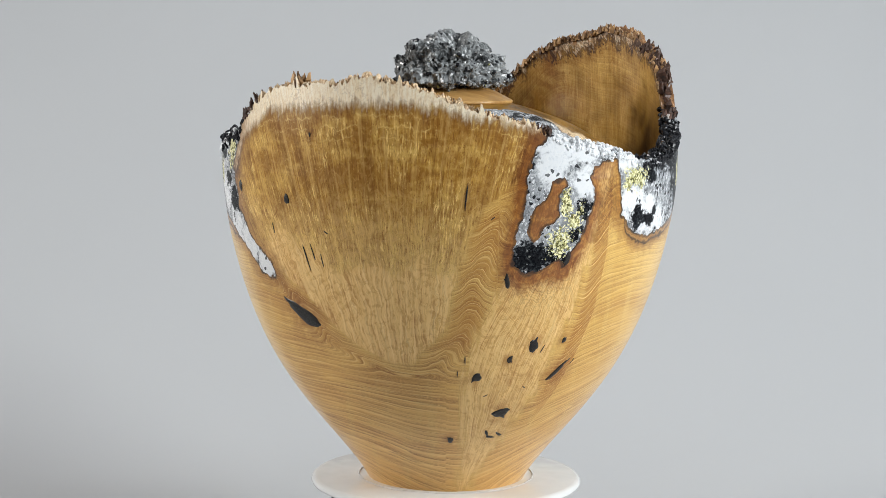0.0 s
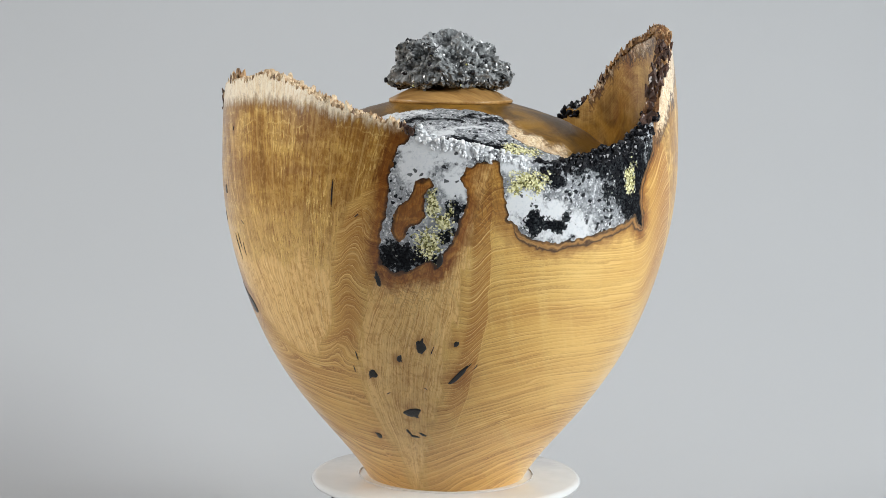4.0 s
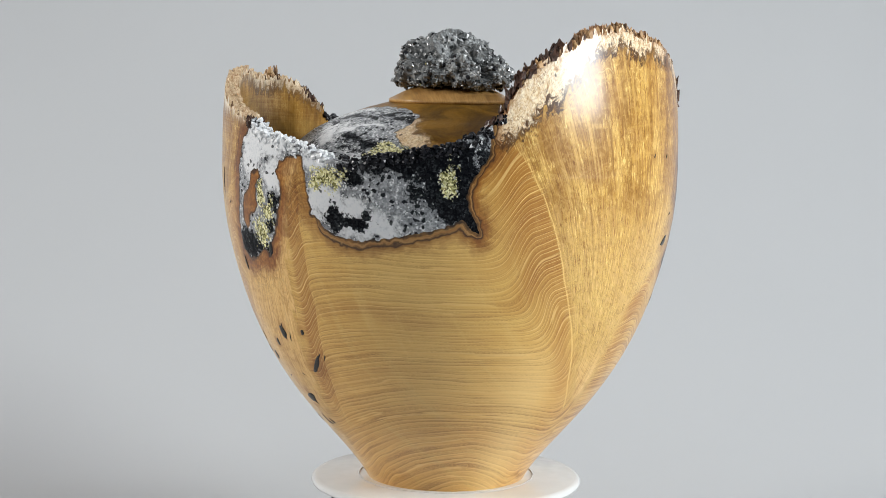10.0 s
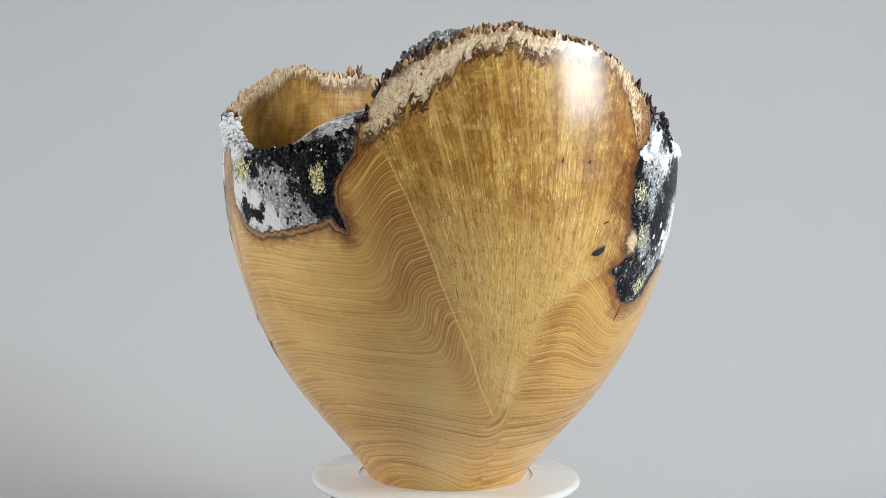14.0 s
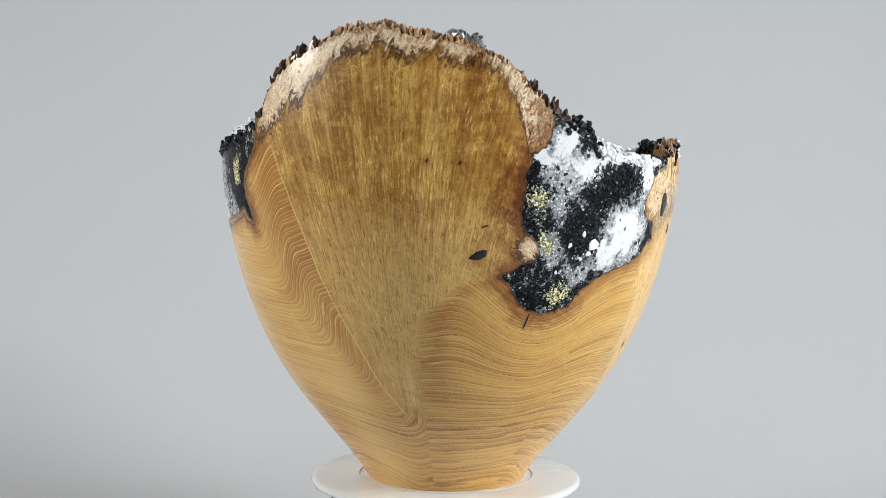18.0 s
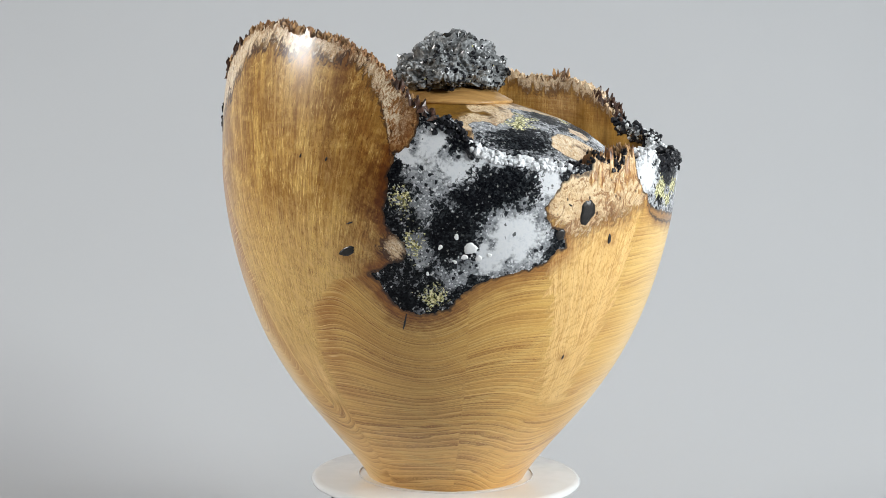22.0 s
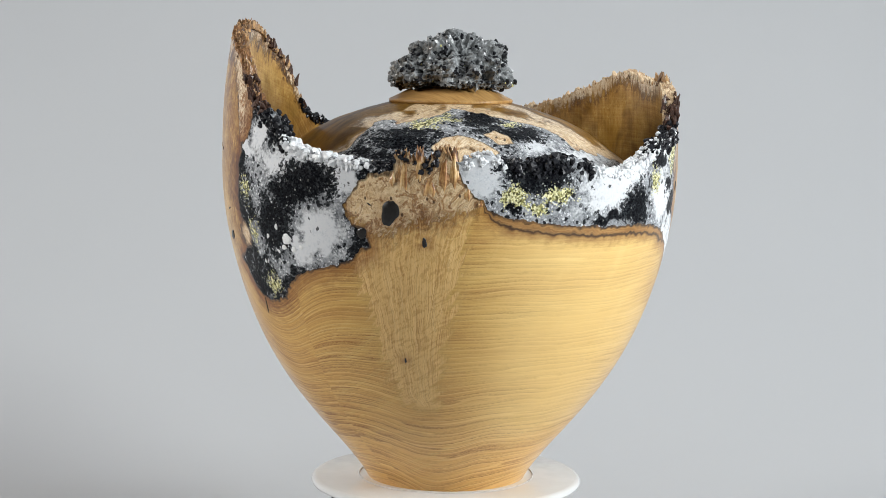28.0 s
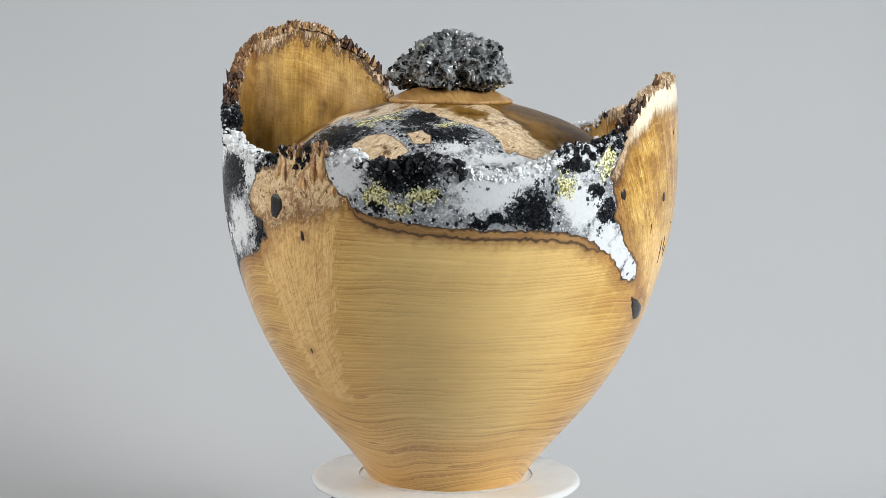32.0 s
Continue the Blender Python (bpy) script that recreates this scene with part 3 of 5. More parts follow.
RING = mottled("grey_ring", (0.46, 0.46, 0.46), (0.54, 0.54, 0.54), 60, 0.3, 0.3, 0.02)
BLACK_PLASTIC = mottled("black_plastic", (0.012, 0.012, 0.013), (0.02, 0.02, 0.021), 80, 0.5, 0.0, 0.05)
PAPER = backdrop_material()

# ---- setting: one sweep of paper, and the studio round it ----
FLOOR = -0.062
START = 0.14                        # where the paper begins to curve up


def sweep():
    """Seamless backdrop: table level, a wide curve, and a rising wall."""
    line = [(-2.2, FLOOR), (START, FLOOR)]
    radius = 0.5
    for k in range(1, 25):
        a = math.radians(90 * k / 24)
        line.append((START + radius * math.sin(a), FLOOR + radius * (1 - math.cos(a))))
    line.append((START + radius, 2.6))
    across = np.linspace(-2.4, 2.4, 25)
    verts = [(x, y, z) for x in across for y, z in line]
    faces = grid_faces(len(across), len(line), closed=False)
    ob = new("backdrop", mesh_from("backdrop", verts, faces[:, ::-1], PAPER))
    return tagged(ob, "seamless pale grey paper backdrop sweeping up from the table", "backdrop", kind="structure")


def slab(name, low, high, label):
    bm = bmesh.new()
    bmesh.ops.create_cube(bm, size=1, matrix=Matrix.LocRotScale([(a + b) / 2 for a, b in zip(low, high)], None, [b - a for a, b in zip(low, high)]))
    me = bpy.data.meshes.new(name)
    bm.to_mesh(me)
    bm.free()
    me.materials.append(WALL)
    return tagged(new(name, me), label, name.split("_")[0], kind="structure")


WALL = mottled("studio_wall_paint", (0.16, 0.16, 0.165), (0.19, 0.19, 0.195), 4, 0.8, 0.0, 0.02)
sweep()
# unseen walls and ceiling, added to close the room; dark to keep reflections low
slab("wall_west", (-2.6, -2.4, -0.9), (-2.45, 1.6, 2.6), "unseen dark grey studio wall")
slab("wall_east", (2.45, -2.4, -0.9), (2.6, 1.6, 2.6), "unseen dark grey studio wall")
slab("wall_south", (-2.6, -2.55, -0.9), (2.6, -2.4, 2.6), "unseen dark grey studio wall")
slab("ceiling", (-2.6, -2.55, 2.6), (2.6, 1.6, 2.75), "unseen dark grey studio ceiling")

# ---- the urn: shape ----
# rim height in mm at angles round the urn: the two winged burrs, and the low stretches between them
RIM_WINGS = [(90, 207), (92, 213), (93.5, 221), (95.5, 228), (98, 234), (101, 238.5), (106, 243.5), (110, 246.5), (113, 252), (118, 254.5), (122, 255), (127, 257), (132, 253.5), (139, 251), (145, 249), (149.5, 244.5), (155, 239.5), (159, 232), (162, 226), (164.5, 220), (167, 216), (170, 211)]
RIM_LOW = [(172, 208.5), (174, 210), (177, 207), (179, 198), (182, 193.5), (187, 191), (194, 188.5), (202, 186.5), (208, 186), (210.5, 192), (213, 189), (216.5, 186), (219.5, 193), (221.5, 193), (224, 188.5), (227, 190.5), (231, 193), (234.5, 188), (242, 188), (248, 190), (254, 189), (258, 184.5), (267, 182.5), (271, 185), (275, 187), (280, 192), (285, 196.5), (289, 195), (294, 199), (298, 199)]
RIM_FRONT = [(300, 206), (304, 212), (310, 220.5), (317, 226), (325, 225.5), (332, 226.5), (338, 229), (344, 229), (349, 227), (355, 223.5), (360.5, 219), (366.8, 214), (373, 210), (380, 206.5), (382.6, 203), (384, 206), (386.5, 201), (394, 197.5), (400, 194.6), (405, 192.5), (411, 188), (417, 187), (423, 190), (429, 192), (435, 194.5), (440, 196.5), (444, 200), (447, 203.5)]
RIM = RIM_WINGS + RIM_LOW + RIM_FRONT
RIM = [(RIM[-1][0] - 360, RIM[-1][1])] + RIM + [(RIM[0][0] + 360, RIM[0][1])]


def outer_radius(z):
    """Radius of the turned outside, metres, by height in metres."""
    z = np.asarray(z, float)
    low = np.polyval((2.10958, -6.25983, 7.1761, -3.92538, 0.85146, 0.13317, 0.04486), np.minimum(z, 0.18) / 0.25)
    return np.where(z < 0.18, low, 0.1281 - 0.0055 * (np.maximum(z - 0.19, 0) / 0.06) ** 2)


def rim_height(phi):
    return along(RIM, (np.asarray(phi) - 87.0) % 360.0 + 87.0)


def wingness(phi):
    """1 on the two winged burrs, 0 on the crystal stretches."""
    a = wrap(phi, 129)
    b = wrap(phi, 341)
    c = wrap(phi, 216)
    return np.maximum.reduce([step(40, 37.5, np.abs(a + 0)), step(42.5, 40.5, np.abs(b)), step(8.5, 7, np.abs(c))])


def rim_teeth(x, shift):
    """Torn triangular teeth of uneven size along the rim, mm by mm of its length."""
    v = x / 3.7 + 0.9 * vnoise(x / 8.0, x * 0, 18) + shift
    each = hashed(np.floor(v), np.floor(v) * 0, 19)
    peak = 0.3 + 0.4 * hashed(np.floor(v), np.floor(v) * 0, 23)
    at = v - np.floor(v)
    tri = np.minimum(at / peak, (1 - at) / (1 - peak))
    return tri ** 1.2 * (0.7 + 3.6 * each ** 1.5) - 0.6


def spiky_rim(phi):
    """The natural edge: torn fibres on the wings, grains on the crystal stretches, metres."""
    wing = wingness(phi)
    x = phi * 2.2
    teeth = (1 - np.abs(vnoise(x / 2.6, x * 0, 3))) ** 3 * 2.6 + np.maximum(vnoise(x / 4.5, x * 0, 5), 0) ** 2 * 4.0 + (1 - np.abs(vnoise(x / 1.1, x * 0, 8))) ** 2 * 1.2 - 1.4
    teeth = teeth + 3.2 * (1 - np.abs(vnoise(x / 5.5, x * 0, 15))) ** 5 * step(62, 45, np.abs(wrap(phi, 341)))
    teeth = teeth * 0.6 + rim_teeth(x, 0.0)
    grains = vnoise(x / 1.6, x * 0, 11) * 0.7 + vnoise(x / 5, x * 0, 12) * 0.7
    spike = 5.5 * np.exp(-(wrap(phi, 320.5) / 0.7) ** 2) + 4.0 * np.exp(-(wrap(phi, 107.6) / 0.6) ** 2) + 2.5 * np.exp(-(wrap(phi, 12.0) / 0.5) ** 2)
    return (rim_height(phi) + wing * (teeth - 1.2 + spike) + (1 - wing) * grains) / 1000.0


# outlines of the inlaid stretches: degrees round the urn, mm above its foot
FRONT_INLAY = [(23.7, 225), (23.7, 203), (22.5, 199), (19.9, 195), (19.1, 190), (18.3, 184), (17.8, 173), (17.4, 163), (16.4, 155), (15.6, 147), (15, 138), (18.4, 131), (21.1, 132), (24.5, 135), (27.6, 138), (28.6, 134), (29.4, 138), (29.9, 142), (32.4, 147), (33.6, 155), (34.6, 162), (35.8, 168), (35.3, 175), (34, 180), (35.2, 185), (37.8, 188), (41.7, 190), (43.4, 188), (43.8, 179), (44.6, 168), (45.6, 159), (47.8, 154), (51.6, 149), (57.2, 146.5), (63, 148), (68.5, 150), (75.8, 153.5), (82.2, 159), (84, 154), (86, 152), (85.3, 158), (83.6, 163), (83.2, 170), (84, 178), (85.8, 184), (88.7, 192), (88.5, 200), (90, 225)]
BACK_INLAY = [(168, 225), (166.9, 203), (165.1, 195), (161.9, 192), (161.6, 187), (160.7, 182), (160.1, 173), (159.5, 164), (160.1, 156), (161.4, 152), (164, 147), (164.7, 141), (163.3, 137), (160, 135), (158.6, 132), (155, 130), (157.1, 126), (159.1, 120), (161.1, 114), (164, 111), (167.6, 109), (171.2, 110), (174.7, 113), (177.4, 119), (180.1, 124), (185.6, 129), (191.5, 132), (197.5, 136), (199.7, 140), (203, 144), (202.3, 149), (201.6, 153), (199, 154), (197.3, 160), (196.7, 165), (198.4, 169), (200.9, 178), (203.4, 181), (209.1, 183), (209.5, 225)]
SIDE_INLAY = [(223.6, 225), (223.6, 188), (225.1, 179), (227.4, 172), (229.7, 169), (231, 164), (235.9, 160), (241.1, 158), (247.8, 156), (254.7, 155), (262.1, 154), (268.5, 154), (278.5, 153), (286.9, 150), (291.7, 145), (296.2, 139), (300.4, 132), (304, 125), (307.8, 122), (310.4, 124), (309.6, 130), (303.9, 139), (300.6, 146), (298.6, 154), (296.3, 157), (296.7, 164), (295.3, 172), (294.1, 181), (295.9, 186), (297.7, 194), (298.7, 198), (299, 225)]
WOOD_ISLAND = [(23.9, 178), (27, 180), (28.3, 176), (26.4, 172), (25.8, 166), (26.5, 160), (25.2, 157), (22.6, 154), (21.3, 149), (19.5, 147), (18.3, 153), (18.7, 161), (20.7, 166), (22.6, 169), (23.2, 173)]
MM = 2.2                            # mm along the wall for one degree, at the inlay's height


def patch_distance(phi, zmm, outline, middle):
    x = wrap(phi, middle) * MM
    wob = 0.9
    px = x + wob * fnoise(x / 3.0, zmm / 3.0, 21, 3)
    pz = zmm + wob * fnoise(x / 3.0, zmm / 3.0, 31, 3)
    return outline_distance(px, pz, [(wrap(a, middle) * MM, b) for a, b in outline])


# stains of white quartz, black mineral and gold in the inlay: degrees, mm, half widths in mm
WHITE_SPOTS = [(27, 195, 16, 8), (35, 194, 14, 6), (33, 176, 7, 9), (24, 186, 9, 9), (48, 168, 10, 7), (53, 162, 14, 7), (59, 155, 14, 7), (63, 151, 8, 4), (47, 187, 9, 5), (170.8, 197, 7, 8), (164.5, 190, 8, 4), (177, 184, 9, 6), (188, 189, 26, 4), (190.4, 150, 13, 11), (180, 143, 6, 4), (185, 139, 10, 5), (196, 176, 8, 8), (229, 180, 10, 9), (232, 191, 8, 4), (263, 175, 18, 13), (270, 183, 14, 7), (287, 167, 14, 12), (293, 150, 10, 14), (300, 140, 8, 14), (306, 127, 7, 8), (286, 190, 9, 7)]
BLACK_SPOTS = [(20, 137, 12, 8), (26, 139, 7, 5), (33, 163, 4, 4), (31, 151, 5, 4), (51.5, 158, 6, 6), (57, 155, 7, 5), (56, 178, 7, 6), (79.5, 182, 20, 18), (72, 192, 34, 9), (84, 172, 8, 16), (66, 187, 14, 6), (80, 165, 7, 9), (84, 165, 5, 10), (85, 155, 5, 6), (63, 188, 9, 4), (187, 176, 17, 10), (175, 151, 12, 15), (164, 117, 14, 9), (161, 180, 5, 16), (178, 200, 7, 6), (201.5, 150, 5, 5), (180, 168, 10, 8), (243, 182, 18, 11), (273, 164, 11, 10), (264, 158, 12, 3), (294, 160, 6, 7), (290, 172, 5, 4), (284, 187, 10, 4), (236, 166, 4, 5)]
GOLD_SPOTS = [(27.3, 147, 8, 7), (30.7, 159, 6, 6), (28, 167, 5, 6), (49.6, 179, 10, 7), (79.5, 179, 4.5, 9), (163.5, 168, 8, 13), (166, 146, 8, 13), (171, 119, 11, 10), (237, 171, 6, 5), (242, 167, 7, 4), (248, 172, 8, 4.5), (281, 175, 5, 8), (293, 188, 5, 8)]
GREY_SPOTS = [(172, 183, 13, 11), (171, 162, 8, 10), (176, 132, 8, 6), (187, 137, 13, 6), (197, 171, 8, 10), (193, 190, 12, 5), (168, 143, 6, 7)]
# how fully the spots cover: below one, they break up into grains
THIN_GOLD = {(166, 146, 8, 13), (171, 119, 11, 10), (163.5, 168, 8, 13)}


def spots(phi, zmm, table, seed, peak_height=1.32):
    x = phi * MM
    wx = x + 3.0 * fnoise(x / 6, zmm / 6, seed, 3)
    wz = zmm + 3.0 * fnoise(x / 6, zmm / 6, seed + 5, 3)
    value = np.full(np.shape(phi), -0.6)
    for a, b, rx, rz in table:
        d = np.hypot(wrap(wx / MM, a) * MM / rx, (wz - b) / rz)
        peak = 0.82 if (a, b, rx, rz) in THIN_GOLD else peak_height
        value = np.maximum(value, peak - 0.92 * d)
    return value


# burr fans: left and right border in degrees, by height in mm
FANS = [
    (((60, -14), (79, -15.4), (90, -28), (116, -40), (126, -47), (138, -56), (150, -62), (209, -66), (240, -66)), ((60, -12), (78, -8.7), (101, 0.4), (126, 2.0), (150, 5.5), (166, 8.5), (180, 17), (202, 21), (240, 26)), 76),
    (((40, 131), (49, 128.6), (67, 122), (99, 114.7), (135, 107.7), (164, 102.7), (187, 97.4), (205, 91), (250, 86)), ((40, 133), (50, 137), (82, 135.5), (108, 137.1), (125, 145.3), (130, 156), (240, 172)), 49),
    (((40, 212), (49, 212), (62, 203), (107, 200.6), (140, 198), (190, 196)), ((40, 216), (56, 221.9), (96, 223.3), (133, 225.6), (161, 229.2), (190, 226)), 50),
    (((0, 4.4), (34, 3.5), (69, 1.4), (95, 4.8), (130, 14), (160, 20)), ((0, 20.4), (34, 27.5), (69, 32.5), (107, 36), (150, 37), (190, 42)), -20),
]
# pits in the wood: degrees, mm, width, height, lean
KNOTS = [(24.4, 91, 5.0, 8.0, 15), (18.0, 84, 2.4, 4.6, -25), (34.1, 93, 2.6, 3.2, -40), (35.1, 75, 3.0, 14, -42), (8.9, 74, 5.5, 4.5, 10), (19.5, 52, 10, 5.0, 8), (1.7, 35, 3.0, 4.0, 20), (-41.4, 166, 3.4, 6.0, 10),
         (-41.7, 104, 23, 8.5, -26), (29.7, 138, 3.2, 7.5, -12), (14.4, 127, 2.6, 8.0, 10), (149.8, 141, 10, 4.4, 18), (208.4, 162, 9.0, 14, -8), (216.4, 147, 2.2, 6.0, 5), (299, 170, 4.0, 6.5, 10), (-34.2, 200, 1.2, 2.2, 0),
         (137.6, 189, 1.0, 2.4, -30), (145, 188, 1.2, 2.2, -20), (201.4, 151, 5.5, 6.0, 15), (210.1, 83, 1.0, 3.0, 0), (151, 156, 4.0, 0.9, 20)]
SAP_LINE = [(80, 190), (94.6, 201), (101, 215), (105, 220), (107.5, 229), (114, 238), (116.5, 244), (122, 245), (128, 246), (135, 244), (143, 243), (151, 238), (157, 227), (159, 216), (160.5, 200), (162, 150), (168, 150), (175, 230), (195, 230), (198, 160), (204, 151), (209, 153), (213, 157), (222, 161), (229, 166), (230.5, 230), (285, 230), (292, 180), (297, 178), (301, 196), (312, 212), (324, 214), (336.4, 216), (349.4, 217), (358, 215), (363.3, 212), (371, 209), (378.8, 205), (384, 203), (388, 230), (440, 230)]


# how far the growth lines climb near the foot: degrees past the low burr, mm
FOOT_LIFT = [(0, -9), (14, -6), (28, 2), (48, 12), (68, 19), (88, 19), (103, 12), (120, 4), (138, 5), (163, 8), (178, 8), (196, 3), (203, 1), (212, 2), (222, 4), (242, 6), (288, 8), (318, 2), (340, -6), (360, -9)]


def wood_values(phi, zmm, char, band):
    """Figure of the wood at points of the wall: growth lines, burr fans, sapwood, char."""
    p = phi % 360.0
    arc = wrap(phi, 0) * outer_radius(zmm / 1000.0) * 1000 * math.pi / 180
    pale = np.zeros(p.shape)
    fan, fibre, edge = np.zeros(p.shape), np.zeros(p.shape), np.full(p.shape, 99.0)
    dusk, arch = np.zeros(p.shape), np.zeros(p.shape)
    mm = outer_radius(zmm / 1000.0) * 1000 * math.pi / 180
    for k, (left, right, bottom) in enumerate(FANS):
        middle = (left[2][1] + right[2][1]) / 2
        q = wrap(p, middle) + middle
        l, r = along(left, zmm), along(right, zmm)
        inside = np.minimum(q - l, r - q) * mm + 1.2 * fnoise(arc / 5, zmm / 5, 41 + k, 3)
        if k > 1:
            inside = inside + 3.4 * fnoise(arc / 2.6, zmm / 17, 141 + k, 2) - 0.8
        inside = np.minimum(inside, (zmm - bottom) * 0.8)
        m = step(-1.5, 3.0 + 5.0 * step(130, 70, zmm), inside)
        fibre = np.where(m > fan, (q - l) / np.maximum(r - l, 3) * 38 + 100 * k, fibre)
        if k < 2:
            apex, foot = (-10.0, -20.0) if k == 0 else (133.0, 0.0)
            fibre = np.where(m > fan, (q - apex) * mm / np.maximum(zmm - foot, 30) * 46 + 100 * k, fibre)
        fan = np.maximum(fan, m)
        if k == 0:
            pale -= 0.9 * np.exp(-(wrap(p, 4) / 9) ** 2 - ((zmm - 192) / 26) ** 2) + 0.25 * np.exp(-(wrap(p, -14) / 7) ** 2 - ((zmm - 165) / 40) ** 2)
            pale = np.maximum(pale, 0.8 * m * step(165, 112, zmm + 14 * fnoise(arc / 14, zmm / 14, 45, 2)))
        if k == 1:
            pale = np.maximum(pale, m * (0.08 + 0.6 * step(105, 65, zmm)))
        if k in (2, 3):
            pale = np.maximum(pale, m * (0.8 if k == 2 else 0.72))
        if k == 0:
            arch -= 7.0 * np.exp(-((inside + 9) / 6) ** 2) * step(bottom - 6, bottom + 14, zmm)
        if k == 1:
            dusk = np.maximum(dusk, 1.15 * step(34, 14, -inside) * (q < l + 2) * (inside < 3) * step(80, 130, zmm))
            side = (q - l) * mm + 0.6 * vnoise(zmm / 9, zmm * 0, 47)
            edge = np.where(zmm > bottom, np.minimum(np.abs(side), 0.35 + np.abs(side - 2.2)), 99)
        if k == 3:
            side = (q - along([(20, 29), (40, 35), (60, 38), (80, 40), (107, 42), (150, 41.5)], zmm)) * mm + 0.5 * vnoise(zmm / 8, zmm * 0, 48)
            edge = np.minimum(edge, np.where((zmm > 30) & (zmm < 160), 0.3 + np.abs(side) * 1.2, 99))
            dusk = np.maximum(dusk, 1.1 * step(-12, -8, side) * (side < 0) * step(40, 70, zmm))
        if k in (0, 1):
            dusk = np.maximum(dusk, np.exp(-((inside + (7 if k == 1 else 9)) / (6 if k == 1 else 9)) ** 2) * step(bottom - 8, bottom + (50 if k == 1 else 25), zmm) * step(190, 150, zmm) )
    grain = zmm + 2.5 * fnoise(p / 30, zmm / 60, 51, 2) + 0.22 * fnoise(arc / 12, zmm / 9, 52, 2) + arch
    # the lines sweep up along the tall burr
    valley = along([(40, 130), (60, 120), (90, 106), (120, 94), (152, 87), (200, 84)], zmm)
    over = 5.0 * np.logaddexp(0, np.clip((wrap(p, 100) + 100 - valley) * mm, -90, 90) / 5.0)
    grain -= np.where((p > 80) & (p < 135), 19 * step(0, 28, over) + 0.25 * over, 0)
    # they sag below the back inlay
    grain += 24 * step(35, 115, zmm) * np.exp(-(wrap(p, 168) / 15.0) ** 2) - 9 * step(60, 120, zmm) * np.exp(-(wrap(p, 146) / 9.0) ** 2)
    # and bend down beside the low burr
    bend = wrap(p, 0) - along([(20, 29), (40, 35), (60, 38), (80, 40), (107, 42), (150, 41.5)], zmm)
    grain += np.where(np.abs(bend) < 40, 13 * (step(1.0, -6.0, bend) - 0.35 * step(-2.0, -7.0, bend)) + 2.0 * np.exp(-np.maximum(bend, 0) / 3.0), 0) * step(30, 80, zmm) * (bend > -30)
    # towards the foot they dip under the burrs and climb between them
    grain -= sum(along(FOOT_LIFT, (p - 12.0 + turn) % 360.0) for turn in (-9, -6, -3, 0, 3, 6, 9)) / 7 * (step(125, 55, zmm) * 0.75 + step(75, 35, zmm) * 0.35)
    sap = zmm - along(SAP_LINE, (p - 80.0) % 360.0 + 80.0) + 2.0 * np.abs(vnoise(arc / 2.2, zmm / 30, 61))
    sap = sap + step(90, 97, p) * step(166, 160, p) * 6.0 * (0.42 - np.abs(vnoise(arc / 3.0, zmm / 45, 63)) - 0.35 * vnoise(arc / 9, zmm / 45, 64))
    ring = grain / 2.5
    for low, rate in ((80, 0.06), (40, 0.05)):
        ring = ring + np.minimum(grain - low, 0) * -rate
    sap = np.maximum(sap, 9 - 1.3 * np.hypot(wrap(p, 162.5) * mm, (zmm - 145) * 0.8))
    halo = np.zeros(p.shape)
    for a, b, wide, high, _ in KNOTS:
        halo = np.maximum(halo, np.exp(-(np.hypot(wrap(p, a) * mm, zmm - b) / (2.0 + 0.6 * max(wide, high))) ** 2))
    halo = np.maximum(halo, 1.1 * np.exp(-((wrap(p, 0) % 360 - along([(140, 155), (165, 156), (200, 155), (230, 149)], zmm)) / 4.5) ** 2) * step(138, 150, zmm))
    halo = np.maximum(halo, 0.7 * np.exp(-(wrap(p, 147) / 9) ** 2 - ((zmm - 215) / 24) ** 2))
    halo = np.maximum(halo, 0.45 * np.exp(-(wrap(p, 20) * mm / 16) ** 2 - ((zmm - 66) / 40) ** 2))
    halo = np.maximum(halo, 0.3 * np.exp(-(wrap(p, 40) * mm / 11) ** 2 - ((zmm - 172) / 20) ** 2))
    halo = np.maximum(halo, 0.95 * np.exp(-(wrap(p, 218) * mm / 15) ** 2 - ((zmm - 159) / 7) ** 2))
    clean = np.exp(-(wrap(p, 162.0) * mm / 7) ** 2 - ((zmm - 144) / 8) ** 2)
    soak = 0.42 + 0.05 * np.exp(-(wrap(p, 180) / 25) ** 2) + 0.6 * np.exp(-(wrap(p, 25) / 12) ** 4) + 0.4 * np.exp(-(wrap(p, 160) / 7) ** 2) + 0.3 * np.exp(-(wrap(p, 86) / 4) ** 2)
    ruddy = np.exp(-(wrap(p, 161) / 6) ** 2) * step(152, 165, zmm) + np.exp(-(wrap(p, 217) / 6) ** 2) * 0.6 + 0.7 * np.exp(-(wrap(p, 300) / 4) ** 2)
    ruddy = np.maximum(ruddy, 0.7 * step(7, 1, rim_height(p) - zmm) * step(90, 96, p) * step(175, 165, p))
    calm = np.exp(-(wrap(p, 72) / 30) ** 2) * step(30, 60, zmm) + np.exp(-(wrap(p, 262) / 36) ** 2) * step(25, 55, zmm)
    lined = 1.0 - 0.35 * np.clip(calm, 0, 1) - 0.36 * np.exp(-(wrap(p, 262) / 40) ** 2) * step(15, 45, zmm) + 0.35 * np.exp(-(wrap(p, 175) / 30) ** 2) + 0.2 * np.exp(-(wrap(p, -25) / 30) ** 2)
    lined = lined - 0.4 * np.exp(-(wrap(p, 108) / 14) ** 2) * step(112, 70, zmm)
    lined = lined * (0.8 + 0.2 * step(15, 50, zmm))
